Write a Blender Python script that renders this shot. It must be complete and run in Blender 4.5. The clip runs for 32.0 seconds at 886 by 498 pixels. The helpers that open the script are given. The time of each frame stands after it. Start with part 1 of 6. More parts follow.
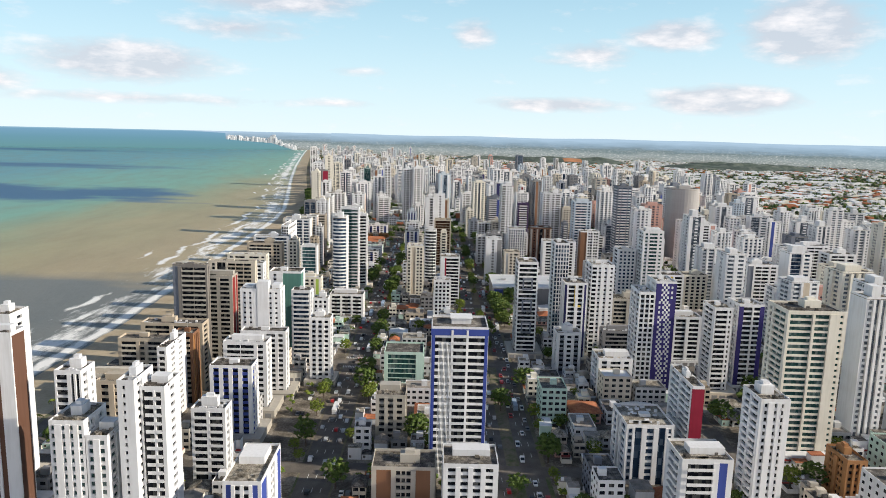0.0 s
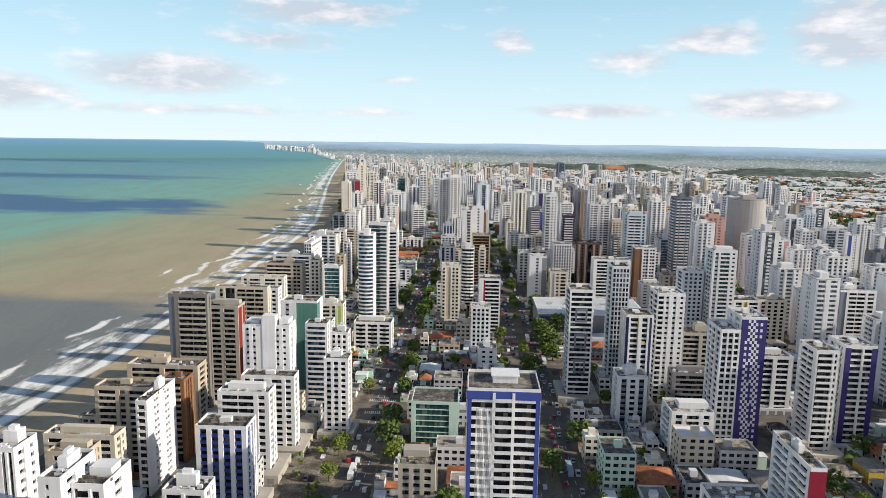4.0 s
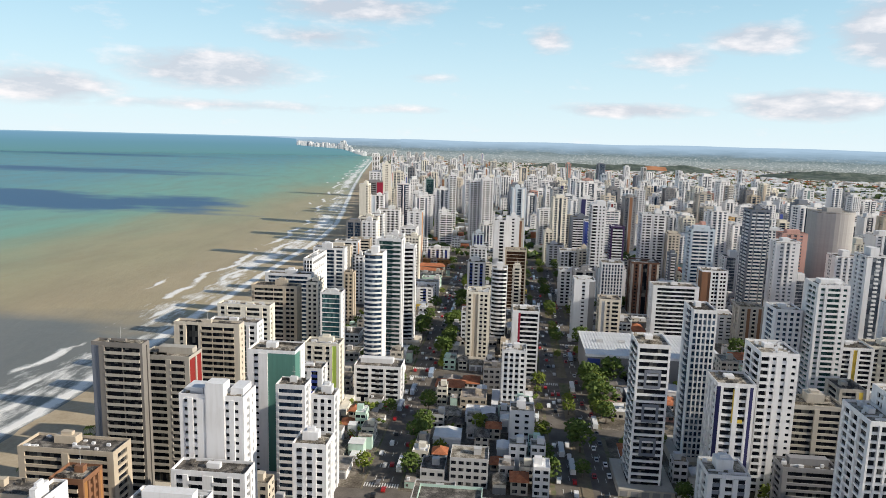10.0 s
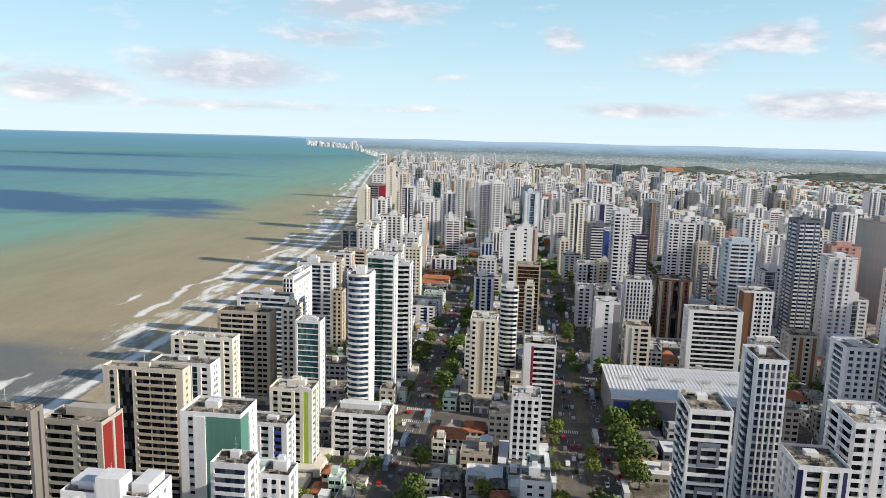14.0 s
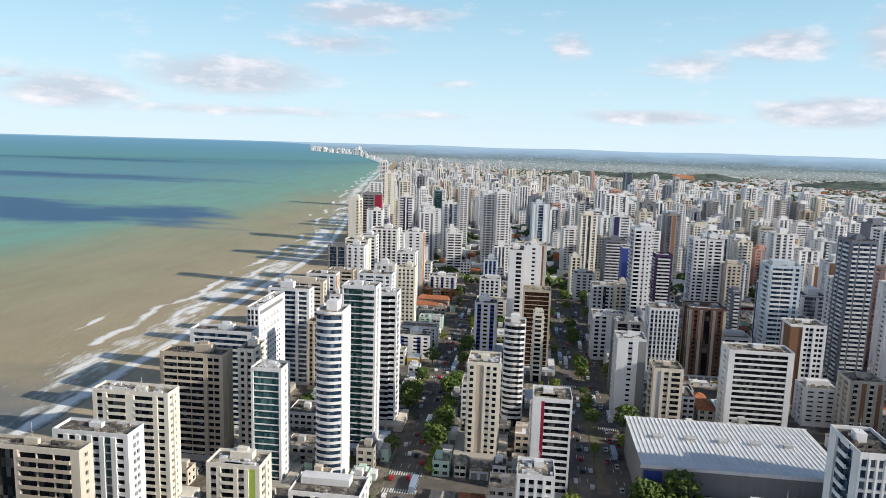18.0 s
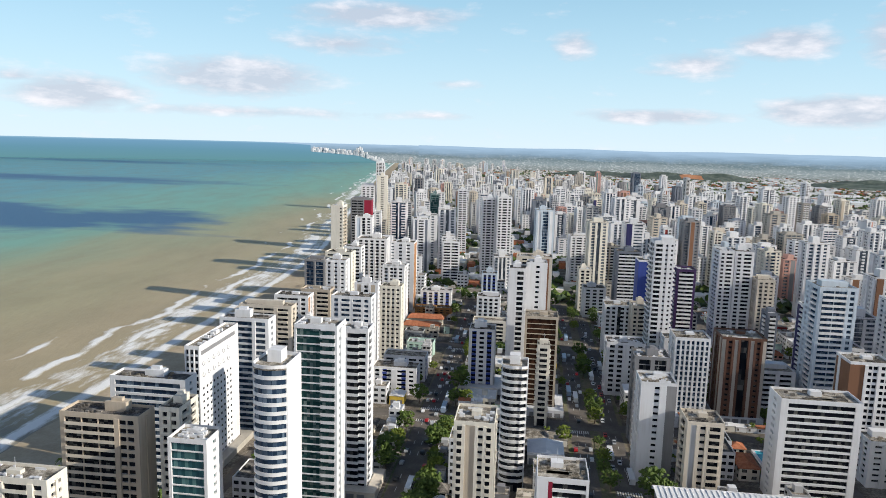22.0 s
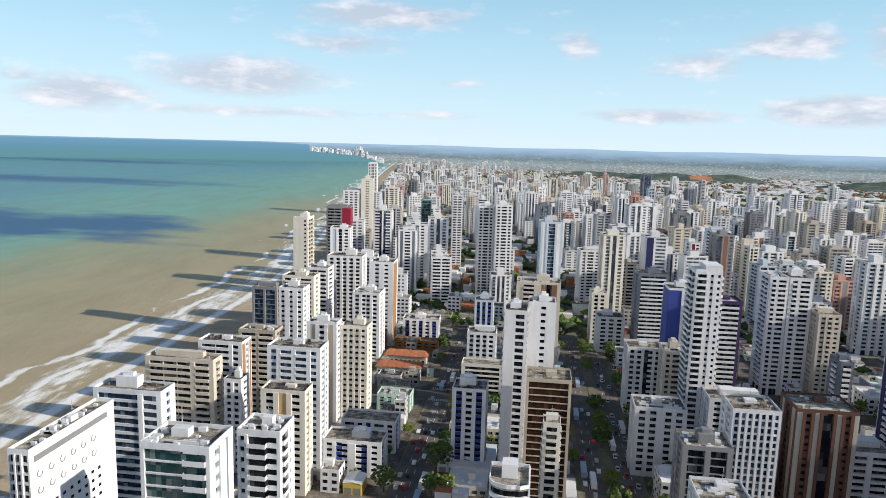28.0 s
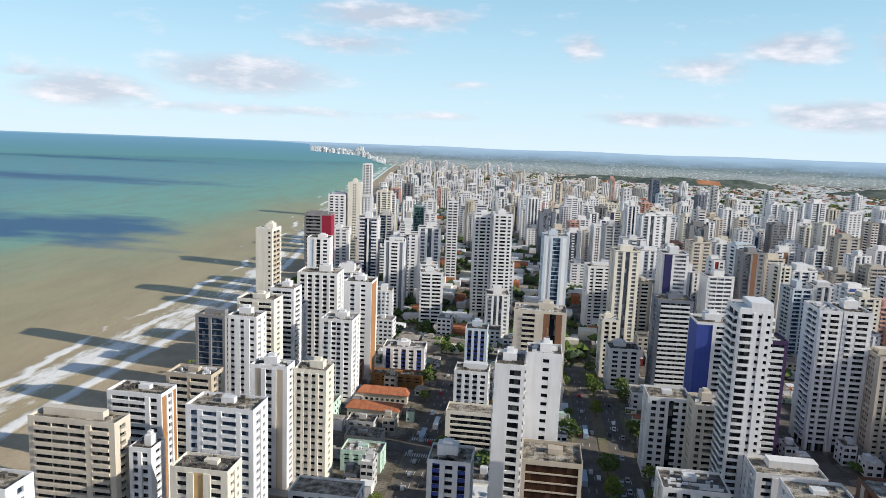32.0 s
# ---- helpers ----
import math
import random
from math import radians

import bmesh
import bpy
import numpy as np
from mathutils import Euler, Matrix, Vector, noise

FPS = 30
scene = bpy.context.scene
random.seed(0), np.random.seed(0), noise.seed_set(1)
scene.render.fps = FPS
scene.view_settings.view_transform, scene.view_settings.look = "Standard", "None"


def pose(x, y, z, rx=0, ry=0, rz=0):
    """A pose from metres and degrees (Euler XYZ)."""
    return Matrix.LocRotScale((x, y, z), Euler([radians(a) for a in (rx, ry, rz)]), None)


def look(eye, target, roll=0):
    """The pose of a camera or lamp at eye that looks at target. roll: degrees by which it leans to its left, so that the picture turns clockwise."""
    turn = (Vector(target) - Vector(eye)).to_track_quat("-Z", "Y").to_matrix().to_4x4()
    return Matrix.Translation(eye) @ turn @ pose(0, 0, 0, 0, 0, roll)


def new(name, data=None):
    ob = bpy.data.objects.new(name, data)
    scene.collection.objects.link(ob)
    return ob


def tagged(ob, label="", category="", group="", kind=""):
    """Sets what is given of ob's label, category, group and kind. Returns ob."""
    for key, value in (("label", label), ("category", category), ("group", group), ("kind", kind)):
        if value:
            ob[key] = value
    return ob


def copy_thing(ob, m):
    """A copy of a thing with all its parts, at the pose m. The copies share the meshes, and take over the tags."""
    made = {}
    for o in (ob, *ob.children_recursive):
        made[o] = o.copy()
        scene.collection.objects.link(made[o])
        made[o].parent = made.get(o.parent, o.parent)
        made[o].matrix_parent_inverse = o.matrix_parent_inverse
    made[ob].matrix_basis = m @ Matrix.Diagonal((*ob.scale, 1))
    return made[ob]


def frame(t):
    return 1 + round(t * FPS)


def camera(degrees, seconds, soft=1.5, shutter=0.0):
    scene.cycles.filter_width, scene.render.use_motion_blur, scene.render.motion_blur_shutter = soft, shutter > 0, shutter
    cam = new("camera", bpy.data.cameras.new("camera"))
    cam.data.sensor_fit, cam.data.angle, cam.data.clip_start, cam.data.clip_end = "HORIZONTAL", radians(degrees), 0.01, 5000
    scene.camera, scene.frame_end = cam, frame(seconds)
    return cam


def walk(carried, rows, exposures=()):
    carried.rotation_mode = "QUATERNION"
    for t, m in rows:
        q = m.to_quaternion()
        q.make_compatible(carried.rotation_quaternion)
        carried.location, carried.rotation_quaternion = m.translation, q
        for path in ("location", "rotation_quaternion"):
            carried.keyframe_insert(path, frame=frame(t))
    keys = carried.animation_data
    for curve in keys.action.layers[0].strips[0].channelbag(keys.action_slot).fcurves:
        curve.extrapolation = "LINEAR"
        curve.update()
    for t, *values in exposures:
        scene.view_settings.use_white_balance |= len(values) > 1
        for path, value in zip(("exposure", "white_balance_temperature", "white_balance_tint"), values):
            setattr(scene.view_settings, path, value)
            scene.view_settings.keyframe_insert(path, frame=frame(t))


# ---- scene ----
# camera: a straight flight southward, 150 m above the city
cam = camera(64.6, 32.0, soft=0.7)
PATH = [
    (0, pose(1.24, 1.50, 149.18, 80.486, 0, -0.659) @ pose(0, 0, 0, 0, 0, 1.419)),
    (1, pose(1.16, 18.13, 149.16, 80.810, 0, 0.408) @ pose(0, 0, 0, 0, 0, 1.143)),
    (2, pose(1.08, 35.32, 148.73, 80.924, 0, 1.252) @ pose(0, 0, 0, 0, 0, 0.944)),
    (3, pose(1.48, 51.89, 148.27, 81.054, 0, 1.904) @ pose(0, 0, 0, 0, 0, 0.865)),
    (6, pose(1.85, 100.91, 148.22, 80.993, 0, 3.687) @ pose(0, 0, 0, 0, 0, 1.094)),
    (7, pose(1.98, 117.97, 148.56, 80.910, 0, 4.140) @ pose(0, 0, 0, 0, 0, 1.321)),
    (8, pose(1.88, 135.19, 148.70, 80.885, 0, 4.571) @ pose(0, 0, 0, 0, 0, 1.485)),
    (9, pose(1.48, 153.39, 148.52, 80.897, 0, 4.951) @ pose(0, 0, 0, 0, 0, 1.522)),
    (10, pose(1.05, 171.95, 148.03, 80.826, 0, 5.256) @ pose(0, 0, 0, 0, 0, 1.511)),
    (11, pose(0.92, 189.66, 147.83, 80.788, 0, 5.499) @ pose(0, 0, 0, 0, 0, 1.482)),
    (12, pose(1.24, 207.43, 147.75, 80.786, 0, 5.796) @ pose(0, 0, 0, 0, 0, 1.532)),
    (13, pose(1.34, 224.45, 147.63, 80.811, 0, 6.068) @ pose(0, 0, 0, 0, 0, 1.575)),
    (14, pose(1.41, 241.97, 147.77, 80.804, 0, 6.276) @ pose(0, 0, 0, 0, 0, 1.531)),
    (17, pose(0.33, 293.78, 147.69, 81.239, 0, 6.657) @ pose(0, 0, 0, 0, 0, 1.776)),
    (18, pose(0.35, 310.62, 147.68, 81.273, 0, 6.809) @ pose(0, 0, 0, 0, 0, 1.731)),
    (19, pose(0.69, 327.58, 147.94, 81.204, 0, 6.933) @ pose(0, 0, 0, 0, 0, 1.710)),
    (20, pose(0.66, 344.75, 147.99, 81.236, 0, 7.110) @ pose(0, 0, 0, 0, 0, 1.518)),
    (21, pose(0.45, 362.58, 147.77, 81.269, 0, 7.009) @ pose(0, 0, 0, 0, 0, 1.348)),
    (22, pose(0.79, 381.14, 147.78, 81.277, 0, 7.151) @ pose(0, 0, 0, 0, 0, 1.492)),
    (23, pose(1.23, 398.94, 147.82, 81.220, 0, 7.311) @ pose(0, 0, 0, 0, 0, 1.712)),
    (24, pose(1.21, 415.16, 148.07, 81.228, 0, 7.391) @ pose(0, 0, 0, 0, 0, 1.717)),
    (25, pose(1.39, 432.10, 147.86, 81.179, 0, 7.501) @ pose(0, 0, 0, 0, 0, 1.751)),
    (28, pose(0.35, 485.49, 147.45, 81.249, 0, 7.444) @ pose(0, 0, 0, 0, 0, 1.542)),
    (29, pose(0.22, 503.45, 147.02, 81.257, 0, 7.502) @ pose(0, 0, 0, 0, 0, 1.671)),
    (30, pose(0.77, 522.17, 147.11, 81.278, 0, 7.524) @ pose(0, 0, 0, 0, 0, 1.545)),
    (31, pose(1.08, 540.10, 147.34, 81.313, 0, 7.643) @ pose(0, 0, 0, 0, 0, 1.833)),
    (32, pose(0.56, 557.31, 147.73, 81.309, 0, 7.682) @ pose(0, 0, 0, 0, 0, 2.220)),
]
walk(cam, PATH, [(0, 0.27, 6600, 10), (3, 0.27, 6600, 10), (6, 0.21, 6560, 10), (9, 0.20, 6560, 10), (13, 0.23, 6520, 10), (17, 0.18, 6330, 10), (32, 0.17, 6230, 10)])

# ---------------- world and sun ----------------
SUN_EL, SUN_DIR = radians(24.5), Vector((1.0, -0.21, 0.0)).normalized()
world = bpy.data.worlds.new("sky")
scene.world = world
world.use_nodes = True
wn, wl = world.node_tree.nodes, world.node_tree.links
wn.clear()


def node(tree, kind, **values):
    n = tree.nodes.new(kind)
    for key, value in values.items():
        n.inputs[key.replace("_", " ")].default_value = value
    return n


w_out, w_bg = wn.new("ShaderNodeOutputWorld"), wn.new("ShaderNodeBackground")
w_sky = wn.new("ShaderNodeTexSky")
w_sky.sky_type, w_sky.sun_disc, w_sky.sun_elevation = "NISHITA", False, SUN_EL
w_sky.sun_rotation = math.atan2(SUN_DIR.x, SUN_DIR.y)
w_sky.air_density, w_sky.dust_density, w_sky.ozone_density, w_sky.altitude = 1.0, 0.2, 2.5, 100
w_bg.inputs["Strength"].default_value = 0.085
w_co = wn.new("ShaderNodeTexCoord")


def wmath(op, a, b=None, c=None, clamp=False):
    n = wn.new("ShaderNodeMath")
    n.operation, n.use_clamp = op, clamp
    for k, v in enumerate((a, b, c)):
        if v is None:
            continue
        if isinstance(v, (int, float)):
            n.inputs[k].default_value = v
        else:
            wl.new(v, n.inputs[k])
    return n.outputs[0]


w_sep = wn.new("ShaderNodeSeparateXYZ")
wl.new(w_co.outputs["Generated"], w_sep.inputs[0])
w_az = wmath("MULTIPLY", wmath("ARCTAN2", w_sep.outputs[0], w_sep.outputs[1]), 57.2958)
w_el = wmath("MULTIPLY", wmath("ARCSINE", w_sep.outputs[2]), 57.2958)
w_cmb = wn.new("ShaderNodeCombineXYZ")
wl.new(w_az, w_cmb.inputs[0])
wl.new(wmath("MULTIPLY", w_el, 2.8), w_cmb.inputs[1])
w_n1 = wn.new("ShaderNodeTexNoise")
w_n1.inputs["Scale"].default_value, w_n1.inputs["Detail"].default_value, w_n1.inputs["Roughness"].default_value = 0.28, 7, 0.58
wl.new(w_cmb.outputs[0], w_n1.inputs["Vector"])
w_n2 = wn.new("ShaderNodeTexNoise")
w_n2.inputs["Scale"].default_value, w_n2.inputs["Detail"].default_value = 0.06, 3
wl.new(w_cmb.outputs[0], w_n2.inputs["Vector"])
w_cloud = None


def sky_cloud(az, el, half_az, half_el, thick):
    """A cumulus bank: azimuth, height and half sizes in degrees."""
    global w_cloud
    u = wmath("DIVIDE", wmath("SUBTRACT", w_az, az), half_az)
    v = wmath("DIVIDE", wmath("SUBTRACT", w_el, el), half_el)
    r = wmath("SQRT", wmath("ADD", wmath("MULTIPLY", u, u), wmath("MULTIPLY", v, v)))
    m = wmath("MULTIPLY", wmath("SUBTRACT", 1.0, r, clamp=True), thick)
    w_cloud = m if w_cloud is None else wmath("MAXIMUM", w_cloud, m)


for bank in ((-12.5, 9.5, 8.9, 1.4, 1.30), (-23.4, 4.5, 8.6, 2.0, 1.50), (-34.5, 2.8, 6.0, 1.7, 1.35), (-38.2, 3.7, 2.5, 0.7, 0.80), (2.7, 7.6, 2.4, 1.6, 0.90),
             (17.8, 7.5, 4.6, 1.5, 1.40), (21.7, 2.8, 6.8, 1.4, 1.80), (9.0, 2.3, 7.6, 0.8, 1.20), (-23.3, 1.9, 18.2, 0.6, 0.70), (26.9, 7.7, 5.4, 3.1, 1.80),
             (12.0, 6.2, 4.2, 1.5, 0.90), (-15.5, 7.3, 6.8, 1.1, 0.90), (-6.5, 4.5, 3.4, 0.5, 0.50), (10.0, 5.6, 3.5, 0.6, 0.50), (-8.3, 2.0, 5.1, 0.5, 0.60), (-60.0, 4.5, 12.0, 2.2, 0.80), (48.0, 4.5, 14.0, 2.6, 1.00)):
    sky_cloud(*bank)
w_mask = wmath("ADD", wmath("MULTIPLY", w_cloud, 1.0), wmath("MULTIPLY", wmath("SUBTRACT", w_n1.outputs[0], 0.5), 1.5))
w_mask = wmath("MULTIPLY", wmath("SUBTRACT", w_mask, 0.12), 1.5, clamp=True)
# unseen bright cumulus added in the north as fill for the shaded fronts
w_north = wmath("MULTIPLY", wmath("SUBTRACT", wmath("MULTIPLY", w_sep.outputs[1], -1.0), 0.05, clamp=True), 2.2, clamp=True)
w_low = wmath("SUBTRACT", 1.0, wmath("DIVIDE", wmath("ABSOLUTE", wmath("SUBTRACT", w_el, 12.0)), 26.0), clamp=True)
w_fill = wmath("MULTIPLY", w_north, wmath("MULTIPLY", w_low, 2.0, clamp=True))
w_fill = wmath("MULTIPLY", w_fill, wmath("MULTIPLY", wmath("SUBTRACT", w_n2.outputs[0], 0.15, clamp=True), 3.5, clamp=True))
w_mask = wmath("MAXIMUM", w_mask, w_fill)
w_tone = wn.new("ShaderNodeMix")
w_tone.data_type = "RGBA"
w_tone.inputs["A"].default_value, w_tone.inputs["B"].default_value = (6.4, 6.5, 7.3, 1), (11.2, 10.2, 10.2, 1)
wl.new(wmath("MULTIPLY", wmath("SUBTRACT", w_n1.outputs[0], 0.46, clamp=True), 4.5, clamp=True), w_tone.inputs["Factor"])
# tone of the added fill clouds, far brighter than the rest of the sky
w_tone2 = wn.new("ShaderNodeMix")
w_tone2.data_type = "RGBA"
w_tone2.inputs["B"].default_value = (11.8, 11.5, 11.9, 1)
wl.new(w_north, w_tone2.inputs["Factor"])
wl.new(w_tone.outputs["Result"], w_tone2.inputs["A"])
w_mix = wn.new("ShaderNodeMix")
w_mix.data_type = "RGBA"
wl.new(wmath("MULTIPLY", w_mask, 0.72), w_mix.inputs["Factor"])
# thin bright marine haze, whitest at the horizon
w_hazecol = wn.new("ShaderNodeMix")
w_hazecol.data_type = "RGBA"
w_hazecol.inputs["A"].default_value, w_hazecol.inputs["B"].default_value = (8.31, 9.89, 10.65, 1), (4.98, 9.37, 11.63, 1)
wl.new(wmath("POWER", wmath("DIVIDE", wmath("MAXIMUM", w_el, 0.0), 16.0, clamp=True), 0.8), w_hazecol.inputs["Factor"])
w_haze = wn.new("ShaderNodeMix")
w_haze.data_type = "RGBA"
wl.new(wmath("SUBTRACT", 0.93, wmath("DIVIDE", wmath("MAXIMUM", w_el, 0.0), 30.0), clamp=True), w_haze.inputs["Factor"])
wl.new(w_sky.outputs[0], w_haze.inputs["A"])
wl.new(w_hazecol.outputs["Result"], w_haze.inputs["B"])
wl.new(w_haze.outputs["Result"], w_mix.inputs["A"])
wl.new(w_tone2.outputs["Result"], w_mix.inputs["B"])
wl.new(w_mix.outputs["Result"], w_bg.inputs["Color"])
wl.new(w_bg.outputs[0], w_out.inputs["Surface"])

sun = new("sun", bpy.data.lights.new("sun", "SUN"))
sun.data.energy, sun.data.angle, sun.data.color = 5.0, radians(0.5), (1.0, 0.91, 0.77)
sun.matrix_world = look((SUN_DIR * math.cos(SUN_EL) + Vector((0, 0, math.sin(SUN_EL)))) * 900, (0, 0, 0))

# ---------------- materials ----------------
MATS = {}


def tree_of(name, rough, metal=0.0, spec=0.5):
    m = bpy.data.materials.new(name)
    m.use_nodes = True
    t = m.node_tree
    b = t.nodes["Principled BSDF"]
    b.inputs["Roughness"].default_value, b.inputs["Metallic"].default_value = rough, metal
    b.inputs["Specular IOR Level"].default_value = spec
    MATS[name] = m
    return m, t, b


def noise_of(t, vec, scale, detail=4, rough=0.55):
    n = t.nodes.new("ShaderNodeTexNoise")
    n.inputs["Scale"].default_value, n.inputs["Detail"].default_value, n.inputs["Roughness"].default_value = scale, detail, rough
    if vec:
        t.links.new(vec, n.inputs["Vector"])
    return n.outputs[0]


def calc(t, op, a, b=None, clamp=False):
    n = t.nodes.new("ShaderNodeMath")
    n.operation, n.use_clamp = op, clamp
    for k, v in enumerate((a, b)):
        if v is None:
            continue
        if isinstance(v, (int, float)):
            n.inputs[k].default_value = v
        else:
            t.links.new(v, n.inputs[k])
    return n.outputs[0]


def blend(t, fac, a, b):
    n = t.nodes.new("ShaderNodeMix")
    n.data_type = "RGBA"
    for key, v in (("Factor", fac), ("A", a), ("B", b)):
        if isinstance(v, (int, float)):
            n.inputs[key].default_value = v
        elif isinstance(v, tuple):
            n.inputs[key].default_value = (*v, 1)
        else:
            t.links.new(v, n.inputs[key])
    return n.outputs["Result"]


def ramp(t, fac, *stops):
    n = t.nodes.new("ShaderNodeValToRGB")
    el = n.color_ramp.elements
    while len(el) < len(stops):
        el.new(0.5)
    for e, (p, c) in zip(el, stops):
        e.position, e.color = p, (*c, 1)
    t.links.new(fac, n.inputs[0])
    return n.outputs[0]


def coords(t, which="Object", scale=(1, 1, 1)):
    c = t.nodes.new("ShaderNodeTexCoord")
    m = t.nodes.new("ShaderNodeMapping")
    m.inputs["Scale"].default_value = scale
    t.links.new(c.outputs[which], m.inputs[0])
    return m.outputs[0]


def bump(t, b, height, strength=0.3, distance=0.05):
    n = t.nodes.new("ShaderNodeBump")
    n.inputs["Strength"].default_value, n.inputs["Distance"].default_value = strength, distance
    t.links.new(height, n.inputs["Height"])
    t.links.new(n.outputs[0], b.inputs["Normal"])


def paint(name, col, rough=0.6, dirt=0.45, spec=0.3):
    """Painted or tiled facade: rain streaks, grime patches, small per-object tint."""
    m, t, b = tree_of(name, rough, 0, spec)
    big = noise_of(t, coords(t), 0.07, 3)
    run = noise_of(t, coords(t, scale=(0.8, 0.8, 0.06)), 1.0, 4, 0.6)
    fine = noise_of(t, coords(t), 2.5, 2)
    grime = calc(t, "MULTIPLY", calc(t, "SUBTRACT", calc(t, "ADD", big, run), 0.90, True), dirt * 1.6, True)
    dark = tuple(c * k for c, k in zip(col, (0.50, 0.47, 0.42)))
    c1 = blend(t, grime, col, dark)
    info = t.nodes.new("ShaderNodeObjectInfo")
    c2 = blend(t, calc(t, "MULTIPLY", info.outputs["Random"], 0.12), c1, tuple(c * 0.6 for c in col))
    t.links.new(c2, b.inputs["Base Color"])
    bump(t, b, fine, 0.15, 0.02)
    return m


def glazing(name, lo, hi, cell=(1.5, 3.0), rough=0.10, lit=0.84, spec=0.3):
    """Window glass: dark rooms behind, blinds and curtains differing from window to window."""
    m, t, b = tree_of(name, rough, 0, spec)
    v = t.nodes.new("ShaderNodeVectorMath")
    v.operation = "SNAP"
    t.links.new(coords(t), v.inputs[0])
    v.inputs[1].default_value = (cell[0], cell[0], cell[1])
    wnz = t.nodes.new("ShaderNodeTexWhiteNoise")
    t.links.new(v.outputs[0], wnz.inputs["Vector"])
    c = ramp(t, wnz.outputs["Value"], (0.0, lo), (0.58, tuple(1.5 * a for a in lo)), (lit, tuple((a + b_) / 2 for a, b_ in zip(lo, hi))), (0.98, hi))
    t.links.new(c, b.inputs["Base Color"])
    return m


COL = dict(white=(0.76, 0.76, 0.77), cream=(0.74, 0.70, 0.61), tan=(0.50, 0.43, 0.34), beige=(0.62, 0.56, 0.47), grey=(0.52, 0.52, 0.52),
           lgrey=(0.70, 0.71, 0.73), dgrey=(0.24, 0.24, 0.25), brown=(0.23, 0.115, 0.065), orange=(0.38, 0.19, 0.08), red=(0.24, 0.025, 0.022),
           crimson=(0.27, 0.015, 0.04), blue=(0.045, 0.075, 0.31), navy=(0.030, 0.030, 0.11), lblue=(0.54, 0.61, 0.68), teal=(0.15, 0.23, 0.23),
           green=(0.22, 0.42, 0.34), yellow=(0.70, 0.50, 0.08), pink=(0.56, 0.33, 0.28), purple=(0.06, 0.032, 0.10), dbrown=(0.12, 0.06, 0.04),
           black=(0.05, 0.05, 0.055), lime=(0.40, 0.55, 0.10), mint=(0.50, 0.66, 0.58), gold=(0.55, 0.38, 0.18), slate=(0.16, 0.18, 0.22),
           stone=(0.44, 0.41, 0.36), dgreen=(0.09, 0.22, 0.185), indigo=(0.042, 0.032, 0.165), umber=(0.34, 0.17, 0.06), taupe=(0.21, 0.195, 0.18), ash=(0.40, 0.385, 0.375))
for key, value in COL.items():
    paint("paint_" + key, value)
glazing("glass_dark", (0.008, 0.010, 0.014), (0.13, 0.13, 0.12), spec=0.10)
glazing("glass_blue", (0.015, 0.03, 0.055), (0.15, 0.20, 0.26), spec=0.15)
glazing("glass_green", (0.015, 0.045, 0.045), (0.14, 0.19, 0.18), (1.2, 3.0), 0.08)
glazing("glass_teal", (0.02, 0.06, 0.07), (0.10, 0.20, 0.20), (1.2, 3.0), 0.08)
# paler bluish glass for far towers, distance haze mixed into its colour
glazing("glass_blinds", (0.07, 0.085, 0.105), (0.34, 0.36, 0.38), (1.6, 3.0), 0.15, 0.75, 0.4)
glazing("glass_brown", (0.030, 0.015, 0.010), (0.08, 0.04, 0.025), spec=0.12)


def rough_surface(name, stops, scale, fine, rough=0.9, strength=0.5, coord="Object", spec=0.2):
    m, t, b = tree_of(name, rough, 0, spec)
    co = coords(t, coord)
    n1, n2 = noise_of(t, co, scale, 5, 0.6), noise_of(t, co, fine, 4, 0.6)
    f = calc(t, "ADD", calc(t, "MULTIPLY", n1, 0.65), calc(t, "MULTIPLY", n2, 0.35))
    t.links.new(ramp(t, f, *stops), b.inputs["Base Color"])
    bump(t, b, n2, strength, 0.05)
    return m


rough_surface("roof_concrete", ((0.36, (0.05, 0.045, 0.035)), (0.46, (0.17, 0.15, 0.12)), (0.54, (0.34, 0.31, 0.26)), (0.62, (0.50, 0.47, 0.41))), 0.32, 2.2)
rough_surface("roof_dark", ((0.36, (0.03, 0.03, 0.028)), (0.5, (0.11, 0.10, 0.09)), (0.62, (0.28, 0.26, 0.23))), 0.32, 2.2)
rough_surface("roof_metal", ((0.32, (0.62, 0.63, 0.63)), (0.6, (0.80, 0.80, 0.80)), (0.75, (0.84, 0.84, 0.84))), 0.15, 1.0, 0.45)
rough_surface("roof_tile", ((0.30, (0.20, 0.07, 0.035)), (0.5, (0.38, 0.14, 0.07)), (0.7, (0.50, 0.22, 0.12))), 0.5, 3.0)
rough_surface("roof_fibre", ((0.30, (0.16, 0.14, 0.12)), (0.5, (0.30, 0.27, 0.24)), (0.7, (0.42, 0.39, 0.36))), 0.4, 2.5)
rough_surface("asphalt", ((0.3, (0.088, 0.078, 0.068)), (0.5, (0.140, 0.124, 0.108)), (0.7, (0.20, 0.18, 0.16))), 0.12, 2.0)
rough_surface("paving", ((0.34, (0.05, 0.042, 0.033)), (0.5, (0.145, 0.125, 0.10)), (0.66, (0.36, 0.325, 0.275))), 0.08, 0.9)
rough_surface("earth", ((0.3, (0.10, 0.09, 0.06)), (0.48, (0.20, 0.165, 0.12)), (0.6, (0.09, 0.12, 0.05)), (0.75, (0.28, 0.25, 0.2))), 0.02, 0.3)
rough_surface("grass", ((0.3, (0.03, 0.06, 0.015)), (0.5, (0.06, 0.11, 0.025)), (0.7, (0.12, 0.15, 0.05))), 0.1, 1.5)
